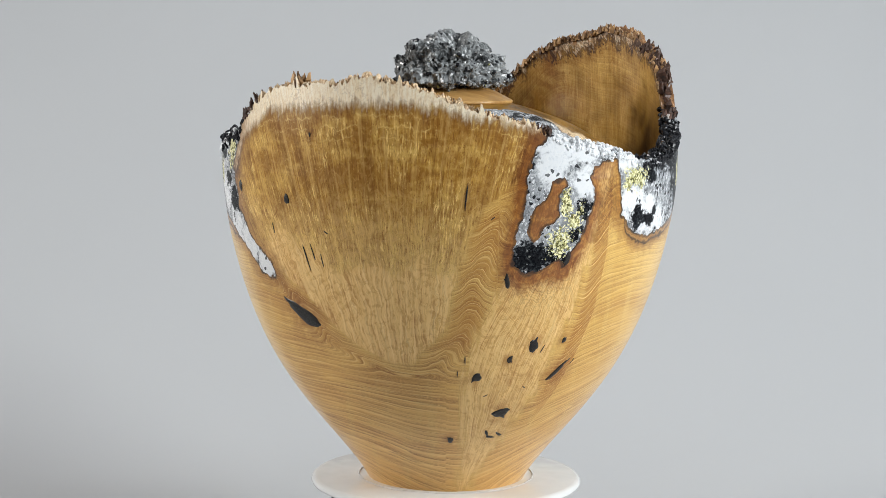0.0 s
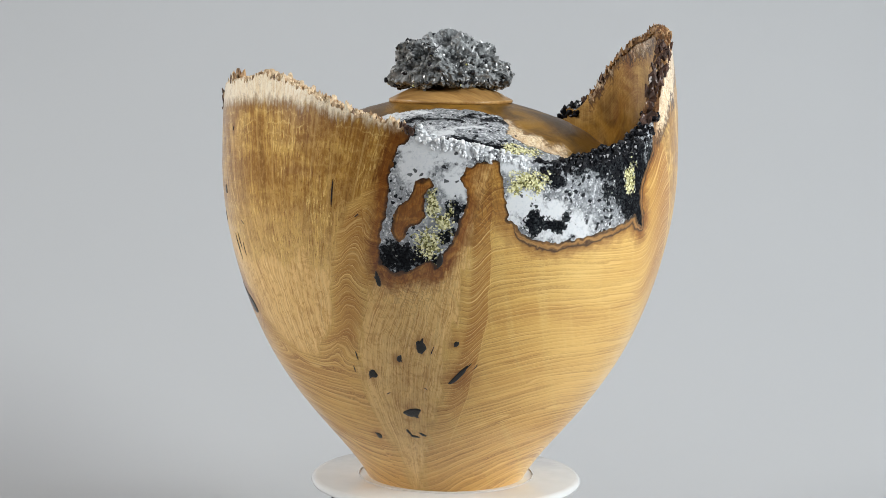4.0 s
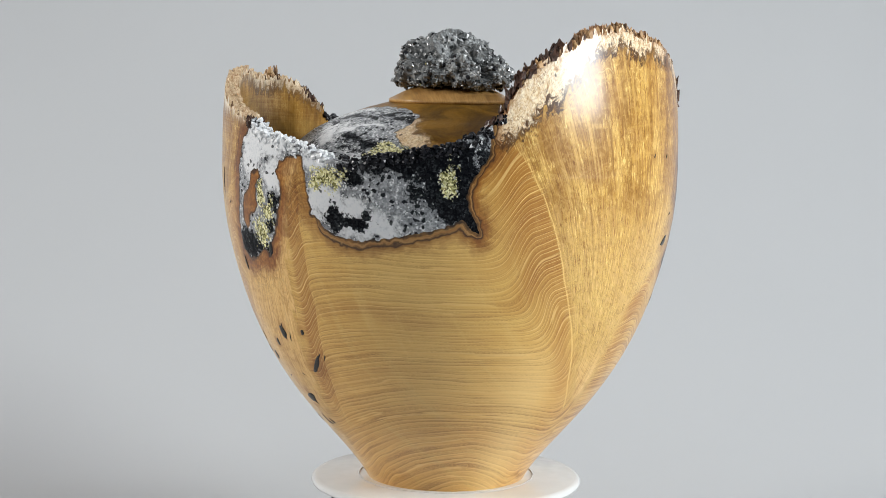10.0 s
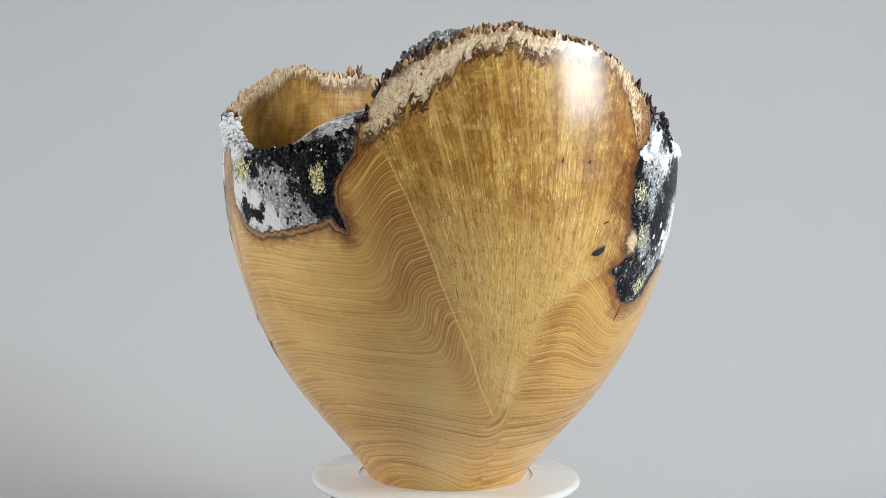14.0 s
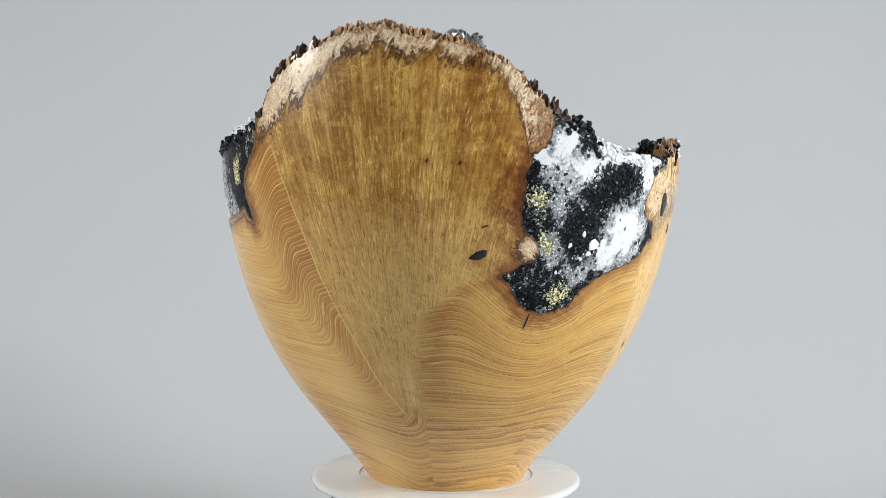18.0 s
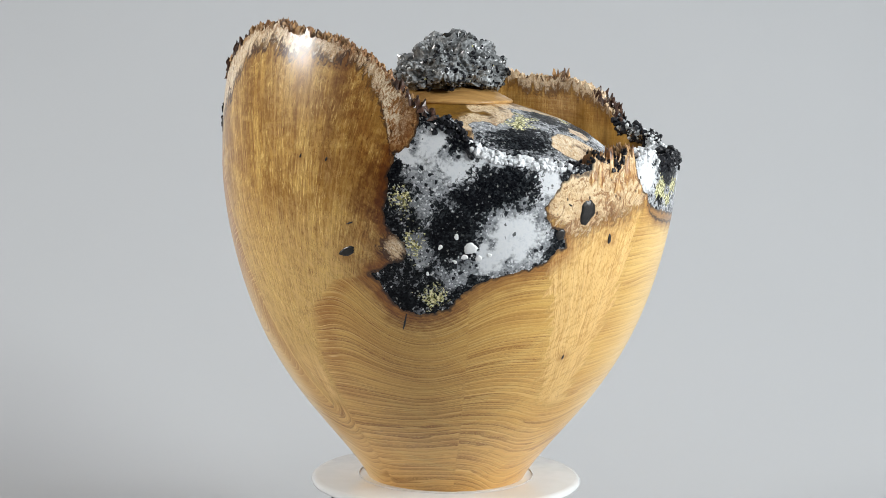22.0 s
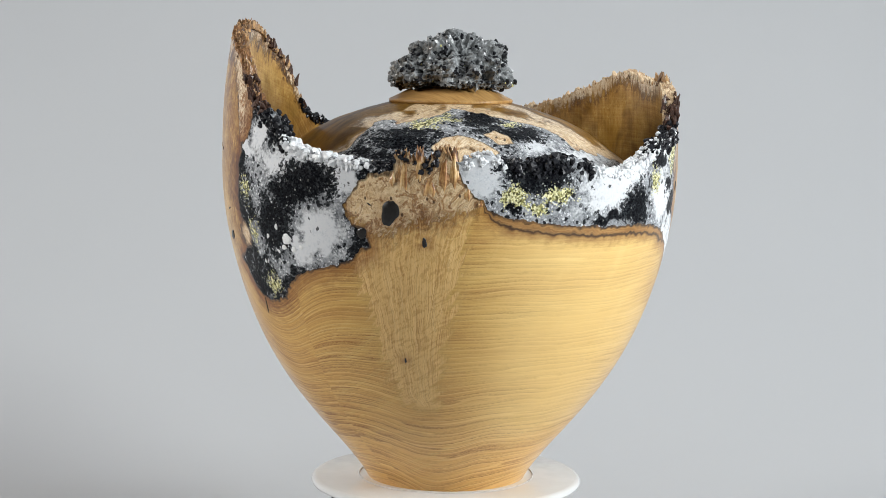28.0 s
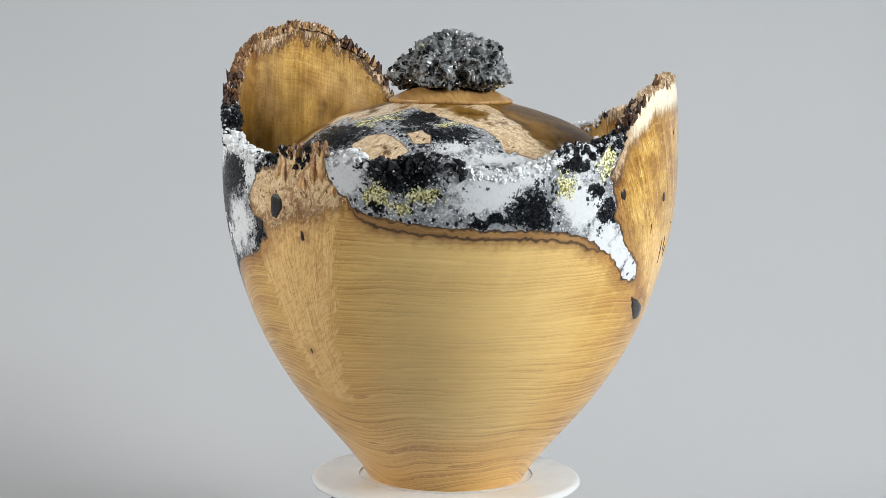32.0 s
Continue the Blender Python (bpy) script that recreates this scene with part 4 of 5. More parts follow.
    eddy = np.exp(-(wrap(p, 40) * mm / 9) ** 2 - ((zmm - 168) / 22) ** 2) + 0.8 * np.exp(-(wrap(p, 22) * mm / 9) ** 2 - ((zmm - 164) / 16) ** 2) + 0.7 * np.exp(-(wrap(p, 23) * mm / 20) ** 2 - ((zmm - 122) / 11) ** 2) + 0.5 * np.exp(-(wrap(p, 155) * mm / 12) ** 2 - ((zmm - 150) / 30) ** 2) + 0.5 * np.exp(-(wrap(p, 216) * mm / 14) ** 2 - ((zmm - 162) / 10) ** 2)
    return {"eddy": np.clip(eddy, 0, 1), "veined": step(22, 16, np.abs(wrap(p, 212))), "soft": step(46, 40, np.abs(wrap(p, 341))), "pale": pale, "lined": lined, "ruddy": np.clip(ruddy, 0, 1), "dusk": dusk, "halo": halo * 0.8, "soak": np.clip(soak, 0, 1) * (1 - 0.9 * clean) * (1 - 0.75 * step(18, 12, np.abs(wrap(p, 213))) * step(150, 158, zmm)), "amber": 0 * p, "ring": ring, "grain": grain, "arc": arc, "high": zmm, "fan": fan, "fibre": fibre, "edge": edge, "sap": sap, "char": char, "band": band}


urn = thing("urn", "turned burr elm urn with jagged natural edge and crystal inlay", "urn")
COLUMNS, ROWS = 1200, 236


def build_wall():
    phi = np.arange(COLUMNS) * 360.0 / COLUMNS
    top = spiky_rim(phi)
    s = np.linspace(0, 1, ROWS)
    z = top[:, None] * s[None, :]
    ang = np.radians(phi)[:, None]
    r = outer_radius(z)
    verts = np.stack([r * np.sin(ang), -r * np.cos(ang), z], -1).reshape(-1, 3)
    tris = grid_faces(COLUMNS, ROWS)
    p = np.repeat(phi, ROWS)
    zmm = z.ravel() * 1000
    island = patch_distance(p, zmm, WOOD_ISLAND, 23)
    front = np.maximum(patch_distance(p, zmm, FRONT_INLAY, 53), -island)
    back = patch_distance(p, zmm, BACK_INLAY, 182)
    side = patch_distance(p, zmm, SIDE_INLAY, 265)
    nearest = np.minimum.reduce([front, back, side])
    q = p % 360
    band = 3.6 * step(45, 49, q) * (step(86, 82, q) + 0.6 * step(97, 93, q) * step(82, 86, q)) + 4.6 * step(226, 236, q) * step(296, 288, q)
    values = wood_values(p, zmm, nearest, band)
    v, f, a = cut(verts, tris, -nearest, values)
    piece("body", mesh_from("body", v, f, WOOD, a), urn, "honey-coloured lacquered burr elm wall")
    white, black = spots(p, zmm, WHITE_SPOTS, 71, 1.5), spots(p, zmm, BLACK_SPOTS, 72, 1.5)
    grey = spots(p, zmm, GREY_SPOTS, 74)
    black = np.where(back < 3, np.maximum(black, 0.72 - 1.0 * np.clip(np.maximum(white + 0.2, grey + 0.1), 0, 1.2)), black)
    colours = {"white": white, "black": black, "gold": spots(p, zmm, GOLD_SPOTS, 73)}
    for field, label in ((front, "white, black and gold crystal inlay in clear resin"), (back, "black inlay with white quartz and gold grains"), (side, "white quartz inlay with black crystals and gold")):
        v, f, a = cut(verts, tris, field, colours)
        piece("inlay", mesh_from("inlay", v, f, INLAY, a), urn, label)


def inner_radius(phi, z):
    """Inside of the wall; the wings are about 9 mm thick, thinner at their tops."""
    return outer_radius(z) - 0.0085 + 0.002 * step(0.20, 0.25, z)


def build_inside():
    """Inside of the wings, and the torn or crystalline top of the wall."""
    phi = np.arange(COLUMNS) * 360.0 / COLUMNS
    x = phi * 2.2
    top = spiky_rim(phi)
    lip = (rim_height(phi) - 2.0 + wingness(phi) * (0.8 * rim_teeth(x, 0.23) + 2.2 * (1 - np.abs(vnoise(x / 5.5, x * 0, 16))) ** 5 + 2.6 * (1 - np.abs(vnoise(x / 2.4, x * 0, 91))) ** 3 + 1.2 * (1 - np.abs(vnoise(x / 1.0, x * 0, 92))) ** 2)) / 1000
    rows = 70
    s = np.linspace(0, 1, rows)
    z = 0.15 + (lip[:, None] - 0.15) * s[None, :]
    r = inner_radius(phi[:, None], z)
    ang = np.radians(phi)[:, None]
    verts = np.stack([r * np.sin(ang), -r * np.cos(ang), z], -1).reshape(-1, 3)
    p, zmm = np.repeat(phi, rows), z.ravel() * 1000
    far = np.full(p.shape, 60.0)
    values = wood_values(p, zmm, far, np.zeros(p.shape))
    # the inside turns a darker amber brown from 240 mm down to 195 mm
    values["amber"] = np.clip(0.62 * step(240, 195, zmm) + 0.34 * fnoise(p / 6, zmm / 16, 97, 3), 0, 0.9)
    values["soft"] = 0.4 * values["soft"]
    values["fan"] = np.maximum(0.6 * values["fan"], 0.5)
    values["fibre"] = p * 1.1
    values["edge"] = far
    values["ruddy"] = np.clip(values["ruddy"] + 0.35, 0, 1)
    values["sap"] = zmm - (np.repeat(lip, rows) * 1000 - 6.5 - 3 * vnoise(p / 8, p * 0, 93)) - (1 - np.repeat(wingness(phi), rows)) * 60
    piece("inner_wall", mesh_from("inner_wall", verts, grid_faces(COLUMNS, rows)[:, ::-1], WOOD, values), urn, "smooth brown inside of the winged rim, darker lower down")
    # the top of the wall, rough across its thickness
    bands = 7
    k = np.linspace(0, 1, bands)[None, :]
    a = ang + 0 * k
    zt = top[:, None] * (1 - k) + lip[:, None] * k
    ro, ri = outer_radius(top)[:, None], inner_radius(phi, lip)[:, None]
    rr = ro * (1 - k) + ri * k
    bulge = np.sin(np.pi * k)
    lump = 0.0030 * (1 - np.abs(vnoise(x[:, None] / 1.5, k * 5, 95))) ** 2 + 0.0012 * vnoise(x[:, None] / 0.8, k * 7, 96) - 0.0015
    zt = zt + bulge * lump * 1.4
    verts = np.stack([rr * np.sin(a), -rr * np.cos(a), zt], -1).reshape(-1, 3)
    wing = np.repeat(wingness(phi), bands)
    tris = grid_faces(COLUMNS, bands)
    around = np.repeat(phi, bands)
    for middle, half, label in ((129, 55, "rough red-brown bark edge of the tall wing"), (341, 55, "torn pale edge of the low wing"), (216, 15, "torn brown edge of the small burr")):
        v, f, _ = cut(verts, tris, np.maximum(0.5 - wing, np.abs(wrap(around, middle)) - half), {})
        piece("bark_edge", mesh_from("bark_edge", v, f, TORN_WOOD if middle == 341 else BARK, {}, False), urn, label)
    level = np.repeat(top * 1000 - 4, bands)
    colours = {"white": spots(around, level, WHITE_SPOTS, 71), "black": spots(around, level, BLACK_SPOTS, 72), "gold": 0 * around - 0.6}
    for middle, half in ((56, 45), (188, 28), (262, 46)):
        v, f, a = cut(verts, tris, np.maximum(wing - 0.5, np.abs(wrap(around, middle)) - half), colours)
        piece("inlay_edge", mesh_from("inlay_edge", v, f, INLAY, a, False), urn, "crystalline edge of the inlay")


build_wall()
build_inside()

# foot of the urn, closed below
bm = bmesh.new()
bmesh.ops.create_cone(bm, cap_ends=True, segments=96, radius1=0.0440, radius2=0.0446, depth=0.004, matrix=Matrix.Translation((0, 0, 0.002)))
part("foot", bm, LID_WOOD, urn)

# ---- domed top inside the rim ----
DOME = [(34.0, 213.8), (48, 210), (64, 204.5), (77, 198), (82, 194), (97, 183), (108, 173), (116.5, 163), (120, 158)]
DOME_FRONT = [(-14, 74), (-12, 66), (-8, 54), (3, 47), (23, 42), (45, 44), (61, 53), (61, 64), (56, 75), (63, 83), (72, 90), (80, 118), (-20, 118)]
DOME_BACK = [(176, 96), (183, 86), (184, 78), (184, 64), (191, 60), (197, 66), (205, 59), (216, 52), (223, 42), (243, 50), (255, 60), (268, 68), (272, 77), (274, 86), (296, 96), (300, 118), (172, 118)]
DOME_ISLES = [[(215, 84), (218.5, 77.5), (225, 74.5), (232, 78), (240, 86), (234, 94), (221, 94)], [(235.5, 74), (241, 70.5), (246, 75.5), (247, 81), (240, 81.5)]]


def build_dome():
    columns, rows = 480, 90
    phi = np.arange(columns) * 360.0 / columns
    r = np.linspace(34, 120, rows)
    z = along(DOME, r)
    for _ in range(6):
        z[1:-1] = (z[:-2] + 2 * z[1:-1] + z[2:]) / 4
    ang = np.radians(phi)[:, None]
    R = r[None, :] / 1000 + 0 * ang
    verts = np.stack([R * np.sin(ang), -R * np.cos(ang), z[None, :] / 1000 + 0 * ang], -1).reshape(-1, 3)
    tris = grid_faces(columns, rows)[:, ::-1]
    p, rr = np.repeat(phi, rows), np.tile(r, columns)

    def region(outline, middle, wob=1.6):
        x = wrap(p, middle) * 1.4
        px, pr = x + wob * fnoise(x / 5, rr / 5, 101, 3), rr + wob * fnoise(x / 5, rr / 5, 103, 3)
        return outline_distance(px, pr, [(wrap(a, middle) * 1.4, b) for a, b in outline])

    front, back = region(DOME_FRONT, 28), region(DOME_BACK, 232)
    for isle in DOME_ISLES:
        back = np.maximum(back, -region(isle, 232, 0.6))
    inlay = np.minimum(front, back)
    x, y = verts[:, 0] * 1000, verts[:, 1] * 1000
    zeros = np.zeros(len(p))
    cream = np.maximum(np.where((p > 45) & (p < 80) & (rr > 58), 9 - front * 0.8, -20), np.where((p > 188) | (rr < 70), 11 - back * 0.8, 4 - back)) + 5 * fnoise(x / 9, y / 9, 113, 3)
    pale = step(180, 190, p) * step(300, 285, p) * step(100, 88, rr)
    cream = np.maximum(cream, 3 + 9 * fnoise(x / 13, y / 13, 114, 3) - 40 * (1 - pale))
    values = {"ring": x * 0.15 + 4 * fnoise(x / 22, y / 22, 111, 3), "grain": x * 0.35 + 12 * fnoise(x / 22, y / 22, 111, 3), "arc": x, "high": y + 60, "fan": zeros + 1.0, "fibre": x * 0.25 + 3 * fnoise(x / 20, y / 20, 112, 3), "edge": zeros + 99, "dusk": zeros, "ruddy": zeros + 0.1, "eddy": zeros + 0.25, "veined": 0.55 - 0.45 * step(100, 80, rr) * step(210, 216, p) * step(248, 242, p) * (rr > 70), "lined": zeros + 1, "pale": zeros,
              "sap": cream * 1.7 - 2, "char": inlay * 2.4, "band": zeros, "soak": zeros + 0.07, "halo": zeros, "amber": np.clip(1 - step(-2, 3, cream), 0, 1)}
    v, f, a = cut(verts, tris, -inlay, values)
    piece("dome", mesh_from("dome", v, f, WOOD, a), urn, "polished brown dome with cream sapwood patches")

    def dots(table, seed):
        wx, wr = p + 5 * fnoise(p / 9, rr / 7, seed, 3), rr + 4 * fnoise(p / 9, rr / 7, seed + 3, 3)
        value = np.full(p.shape, -0.6)
        for a, b, ra, rb in table:
            value = np.maximum(value, 1.05 - 0.75 * np.hypot(wrap(wx, a) / ra, (wr - b) / rb))
        return value

    colours = {"white": dots([(0, 58, 16, 9), (37, 69, 18, 4), (20, 77, 18, 6), (8, 48, 12, 4), (50, 92, 14, 5), (270, 92, 22, 7), (255, 82, 10, 8)], 121),
               "black": dots([(17, 60, 9, 4), (11, 69, 6, 3), (33, 57, 9, 4), (48, 51, 14, 3), (57, 59, 7, 5), (39, 80, 10, 4), (49, 85, 11, 4), (60, 84, 6, 4), (205, 78, 22, 9), (236, 58, 22, 10), (246, 72, 16, 12), (195, 88, 14, 6), (240, 92, 16, 6)], 122),
               "gold": dots([(213, 62, 13, 5), (222, 57, 9, 4), (252, 63, 7, 3), (58, 87, 7, 5)], 123)}
    for field in (front, back):
        v, f, a = cut(verts, tris, field, colours)
        piece("inlay", mesh_from("dome_inlay", v, f, INLAY, a), urn, "flush crystal inlay polished into the dome")


build_dome()


# ---- crystals along the rim ----
def crystal(rng, size, long=1.0):
    """One broken crystal: a jittered, pointed six-sided lump."""
    n = rng.choice((5, 6))
    ring = [(math.cos(2 * math.pi * k / n), math.sin(2 * math.pi * k / n)) for k in range(n)]
    j = lambda a: a * rng.uniform(0.72, 1.25)
    verts = [(j(c) * 0.75, j(s) * 0.75, -0.6 * long) for c, s in ring] + [(j(c), j(s), 0.25 * long) for c, s in ring] + [(rng.uniform(-0.3, 0.3), rng.uniform(-0.3, 0.3), long), (0, 0, -long)]
    faces = []
    for k in range(n):
        m = (k + 1) % n
        faces += [(k, m, n + m), (k, n + m, n + k), (n + k, n + m, 2 * n), (m, k, 2 * n + 1)]
    turn = Euler((rng.uniform(0, 6.3), rng.uniform(0, 6.3), rng.uniform(0, 6.3))).to_matrix()
    return [turn @ Vector(v) * size for v in verts], faces


def heap(name, places, sizes, material, parent, label, seed, long=(0.8, 1.6)):
    """Many small crystals in one mesh."""
    rng = random.Random(seed)
    verts, faces = [], []
    for place in places:
        v, f = crystal(rng, rng.uniform(*sizes), rng.uniform(*long))
        base = len(verts)
        verts += [tuple(a + Vector(place)) for a in v]
        faces += [(a + base, b + base, c + base) for a, b, c in f]
    ob = piece(name, mesh_from(name, verts, faces, material, None, False), parent, label)
    return tagged(ob, kind="stuff")


def rim_places(rng, first, last, count, spread=1.0, drop=0.004):
    out = []
    for _ in range(count):
        phi = rng.uniform(first, last)
        top = float(rim_height(phi)) / 1000
        depth = rng.uniform(-0.0004, 0.0085) * spread
        z = top + rng.uniform(-drop, 0.0012)
        if z < top - 0.001:
            depth = rng.choice((rng.uniform(0.0, 0.0008), rng.uniform(0.007, 0.0095)))
        r = float(outer_radius(z)) - depth
        a = math.radians(phi)
        out.append((r * math.sin(a), -r * math.cos(a), z))
    return out


def crystal_meshes(name, material, seed):
    rng = random.Random(seed)
    out = []
    for k in range(6):
        v, f = crystal(rng, 1.0, rng.uniform(0.8, 1.5))
        out.append(mesh_from(name, [tuple(a) for a in v], f, material, None, False))
    return out


QUARTZ_SHAPES = crystal_meshes("white_crystal", WHITE_QUARTZ, 31)
JET_SHAPES = crystal_meshes("black_crystal", BLACK_CRYSTAL, 32)


def crystal_rim(first, last, count, singles, sizes, white, label, seed, drop=0.005):
    """A stretch of rim crystals: the larger ones each by itself, the small rest joined."""
    rng = random.Random(seed)
    name = "white_crystal" if white else "black_crystal"
    for place in rim_places(rng, first, last, singles, drop=drop * 0.7):
        ob = piece(name, rng.choice(QUARTZ_SHAPES if white else JET_SHAPES), urn)
        size = rng.uniform(sizes[0] * 0.5 + sizes[1] * 0.5, sizes[1] * 1.1)
        ob.matrix_basis = Matrix.LocRotScale(place, Euler((rng.uniform(0, 6), rng.uniform(0, 6), rng.uniform(0, 6))), (size, size, size))
    heap(name + "_rubble", rim_places(rng, first, last, count, drop=drop), (sizes[0], sizes[1] * 0.8), WHITE_QUARTZ if white else BLACK_CRYSTAL, urn, label, seed)


crystal_rim(24, 50, 260, 34, (0.0006, 0.0018), True, "rough white quartz along the rim", 1, 0.006)
crystal_rim(53, 92, 340, 46, (0.0008, 0.0020), False, "glossy black crystals along the rim", 2)
crystal_rim(170, 180, 90, 22, (0.0009, 0.0022), False, "glossy black crystal cluster on the rim", 3, 0.007)
crystal_rim(179, 203, 220, 40, (0.0007, 0.0022), True, "rough white quartz along the rim", 4, 0.004)
crystal_rim(199, 217, 60, 12, (0.0008, 0.0018), False, "glossy black crystals along the rim", 5, 0.002)
crystal_rim(215.6, 219.4, 30, 10, (0.0010, 0.0022), False, "large glossy black crystals between the splinters", 15, 0.006)
crystal_rim(225, 235, 80, 12, (0.0007, 0.0018), True, "rough white quartz along the rim", 6)
crystal_rim(236, 257, 150, 38, (0.0009, 0.0027), False, "large glossy black crystals along the rim", 7, 0.007)
crystal_rim(256, 283, 240, 36, (0.0006, 0.0018), True, "rough white quartz along the rim", 8)
crystal_rim(280, 300, 130, 26, (0.0008, 0.0022), False, "glossy black crystals along the rim", 9, 0.006)
crystal_rim(280, 297, 50, 12, (0.0006, 0.0018), True, "scattered white quartz along the rim", 10)


def fringe(name, first, last, count, high, wide, material, label, seed, outward=0.0):
    """Torn fibres and bark splinters standing on the rim: slim bent spikes in one mesh."""
    rng = random.Random(seed)
    verts, faces = [], []
    for _ in range(count):
        phi = rng.uniform(first, last)
        a = math.radians(phi)
        top = float(rim_height(phi)) / 1000 - 0.001
        r = float(outer_radius(top)) - rng.uniform(0.0003, 0.0075)
        out, side = Vector((math.sin(a), -math.cos(a), 0)), Vector((math.cos(a), math.sin(a), 0))
        base = out * r + Vector((0, 0, top - 0.0012))
        h, w = rng.uniform(*high), rng.uniform(*wide)
        tip = base + Vector((0, 0, h)) + out * rng.uniform(-0.3, 0.3 + outward) * h + side * rng.uniform(-0.45, 0.45) * h
        mid = base.lerp(tip, 0.55) + side * rng.uniform(-0.25, 0.25) * w
        k = len(verts)
        for at, size in ((base, 1.0), (mid, rng.uniform(0.6, 1.0)), (tip, rng.uniform(0.08, 0.5))):
            turn = rng.uniform(0, 1.5)
            for q in range(4):
                c, d = math.cos(turn + q * 1.571), math.sin(turn + q * 1.571)
                verts.append(tuple(at + (out * c + side * d) * w * size * rng.uniform(0.7, 1.2)))
        verts.append(tuple(tip + out * rng.uniform(-0.3, 0.3) * w + Vector((0, 0, w * 0.3))))
        for q in range(4):
            m = (q + 1) % 4
            faces += [(k + q, k + m, k + 4 + m), (k + q, k + 4 + m, k + 4 + q), (k + 4 + q, k + 4 + m, k + 8 + m), (k + 4 + q, k + 8 + m, k + 8 + q), (k + 8 + q, k + 8 + m, k + 12)]
    ob = piece(name, mesh_from(name, verts, faces, material, None, False), urn, label)
    return tagged(ob, kind="stuff")


fringe("bark_fringe", 96, 166, 560, (0.0014, 0.0046), (0.0006, 0.0020), SPLINTER, "red-brown bark splinters along the tall wing", 11)
fringe("dark_bark_fringe", 88, 109, 60, (0.0035, 0.0075), (0.0013, 0.0030), DARK_BARK, "dark knobs of bark on the tall wing", 12, 0.05)
fringe("pale_fringe", 300, 383, 300, (0.0012, 0.0032), (0.0005, 0.0013), PALE_SPLINTER, "pale torn fibres along the low wing", 13)
fringe("dark_bark_fringe", 299, 308, 45, (0.003, 0.0065), (0.0010, 0.0024), DARK_BARK, "dark knobs of bark on the low wing", 14, 0.3)
fringe("bark_fringe", 318.5, 322.5, 9, (0.005, 0.0085), (0.0010, 0.0021), SPLINTER, "tall dark splinters on the low wing", 20)
fringe("bark_fringe", 302, 381, 90, (0.0016, 0.0036), (0.0005, 0.0012), SPLINTER, "brown tips among the pale fibres", 21)
fringe("bark_fringe", 209, 223, 120, (0.002, 0.006), (0.0006, 0.0014), SPLINTER, "brown splinters on the small burr", 15)
fringe("dark_bark_fringe", 19.5, 24, 45, (0.002, 0.0045), (0.0008, 0.0017), DARK_BARK, "dark knob of bark beside the white quartz", 19, 0.5)
fringe("dark_bark_fringe", 161, 171, 45, (0.003, 0.0065), (0.0010, 0.0026), DARK_BARK, "dark knobs of bark beside the black crystals", 16, 0.3)


def splinter(phi, low, top, wide, lean, seed):
    """A pleated, flame-shaped splinter of burr wood, standing out of the wall and torn at its tip."""
    rng = random.Random(seed)
    sides, rows = 26, 14
    folds, twist = rng.choice((3, 4, 5)), rng.uniform(0, 6)
    notch = [-4.5 * abs(math.sin(3 * math.pi * k / sides + twist)) - rng.uniform(0, 1) for k in range(sides)]
    verts, up = [], []
    for j in range(rows):
        v = j / (rows - 1)
        for k in range(sides):
            a = 2 * math.pi * k / sides
            pleat = 1 + 0.13 * math.sin(folds * 2 * a + twist + 1.5 * v) + 0.07 * math.sin(9 * a + 3 * v + twist)
            half = wide / 2 * (1.0 - 0.36 * v ** 2.2) * (0.9 + 0.1 * math.sin(5 * v + twist))
            z = low + (top - low) * v + notch[k] * v ** 3
            across = half * math.cos(a) * pleat + lean * v
            out = -3.2 + 1.9 * min(1, 2.2 * v) + (2.0 + 0.3 * math.sin(math.pi * v)) * math.sin(a) * pleat - 1.2 * v ** 2
            r = float(outer_radius(z / 1000)) * 1000 + out
            t = math.radians(phi) + across / 126
            verts.append((r * math.sin(t) / 1000, -r * math.cos(t) / 1000, z / 1000))
            up.append(v)
    i, j = np.meshgrid(np.arange(rows - 1), np.arange(sides), indexing="ij")
    a, b = i * sides + j, i * sides + (j + 1) % sides
    faces = np.concatenate([np.stack([a, b, b + sides], -1).reshape(-1, 3), np.stack([a, b + sides, a + sides], -1).reshape(-1, 3)])
    last = (rows - 1) * sides
    verts.append(tuple(np.mean(verts[last:last + sides], 0) - np.array((0, 0, 0.001))))
    up.append(1.0)
    cap = np.array([(last + k, last + (k + 1) % sides, len(verts) - 1) for k in range(sides)])
    piece("splinter", mesh_from("splinter", verts, np.concatenate([faces, cap]), FLAME, {"up": up}), urn, "pleated cream and brown splinter of burr wood" if wide > 5 else "")


SPLINTERS = [(220.6, 166, 196.5, 9.0, 0.6), (223.2, 168, 197, 7.5, -0.8), (211.6, 167, 192.5, 9.0, 0.3), (215.1, 172, 197, 5.5, 0.2), (208.9, 172, 186, 6.0, 0.8), (226.2, 165, 179, 7.0, -0.3), (229.0, 163, 172, 5.0, -0.2), (217.6, 166, 183, 10.0, 0.0)]
for k, (phi, low, top, wide, lean) in enumerate(SPLINTERS):
    splinter(phi, low, top, wide, lean, 60 + k)


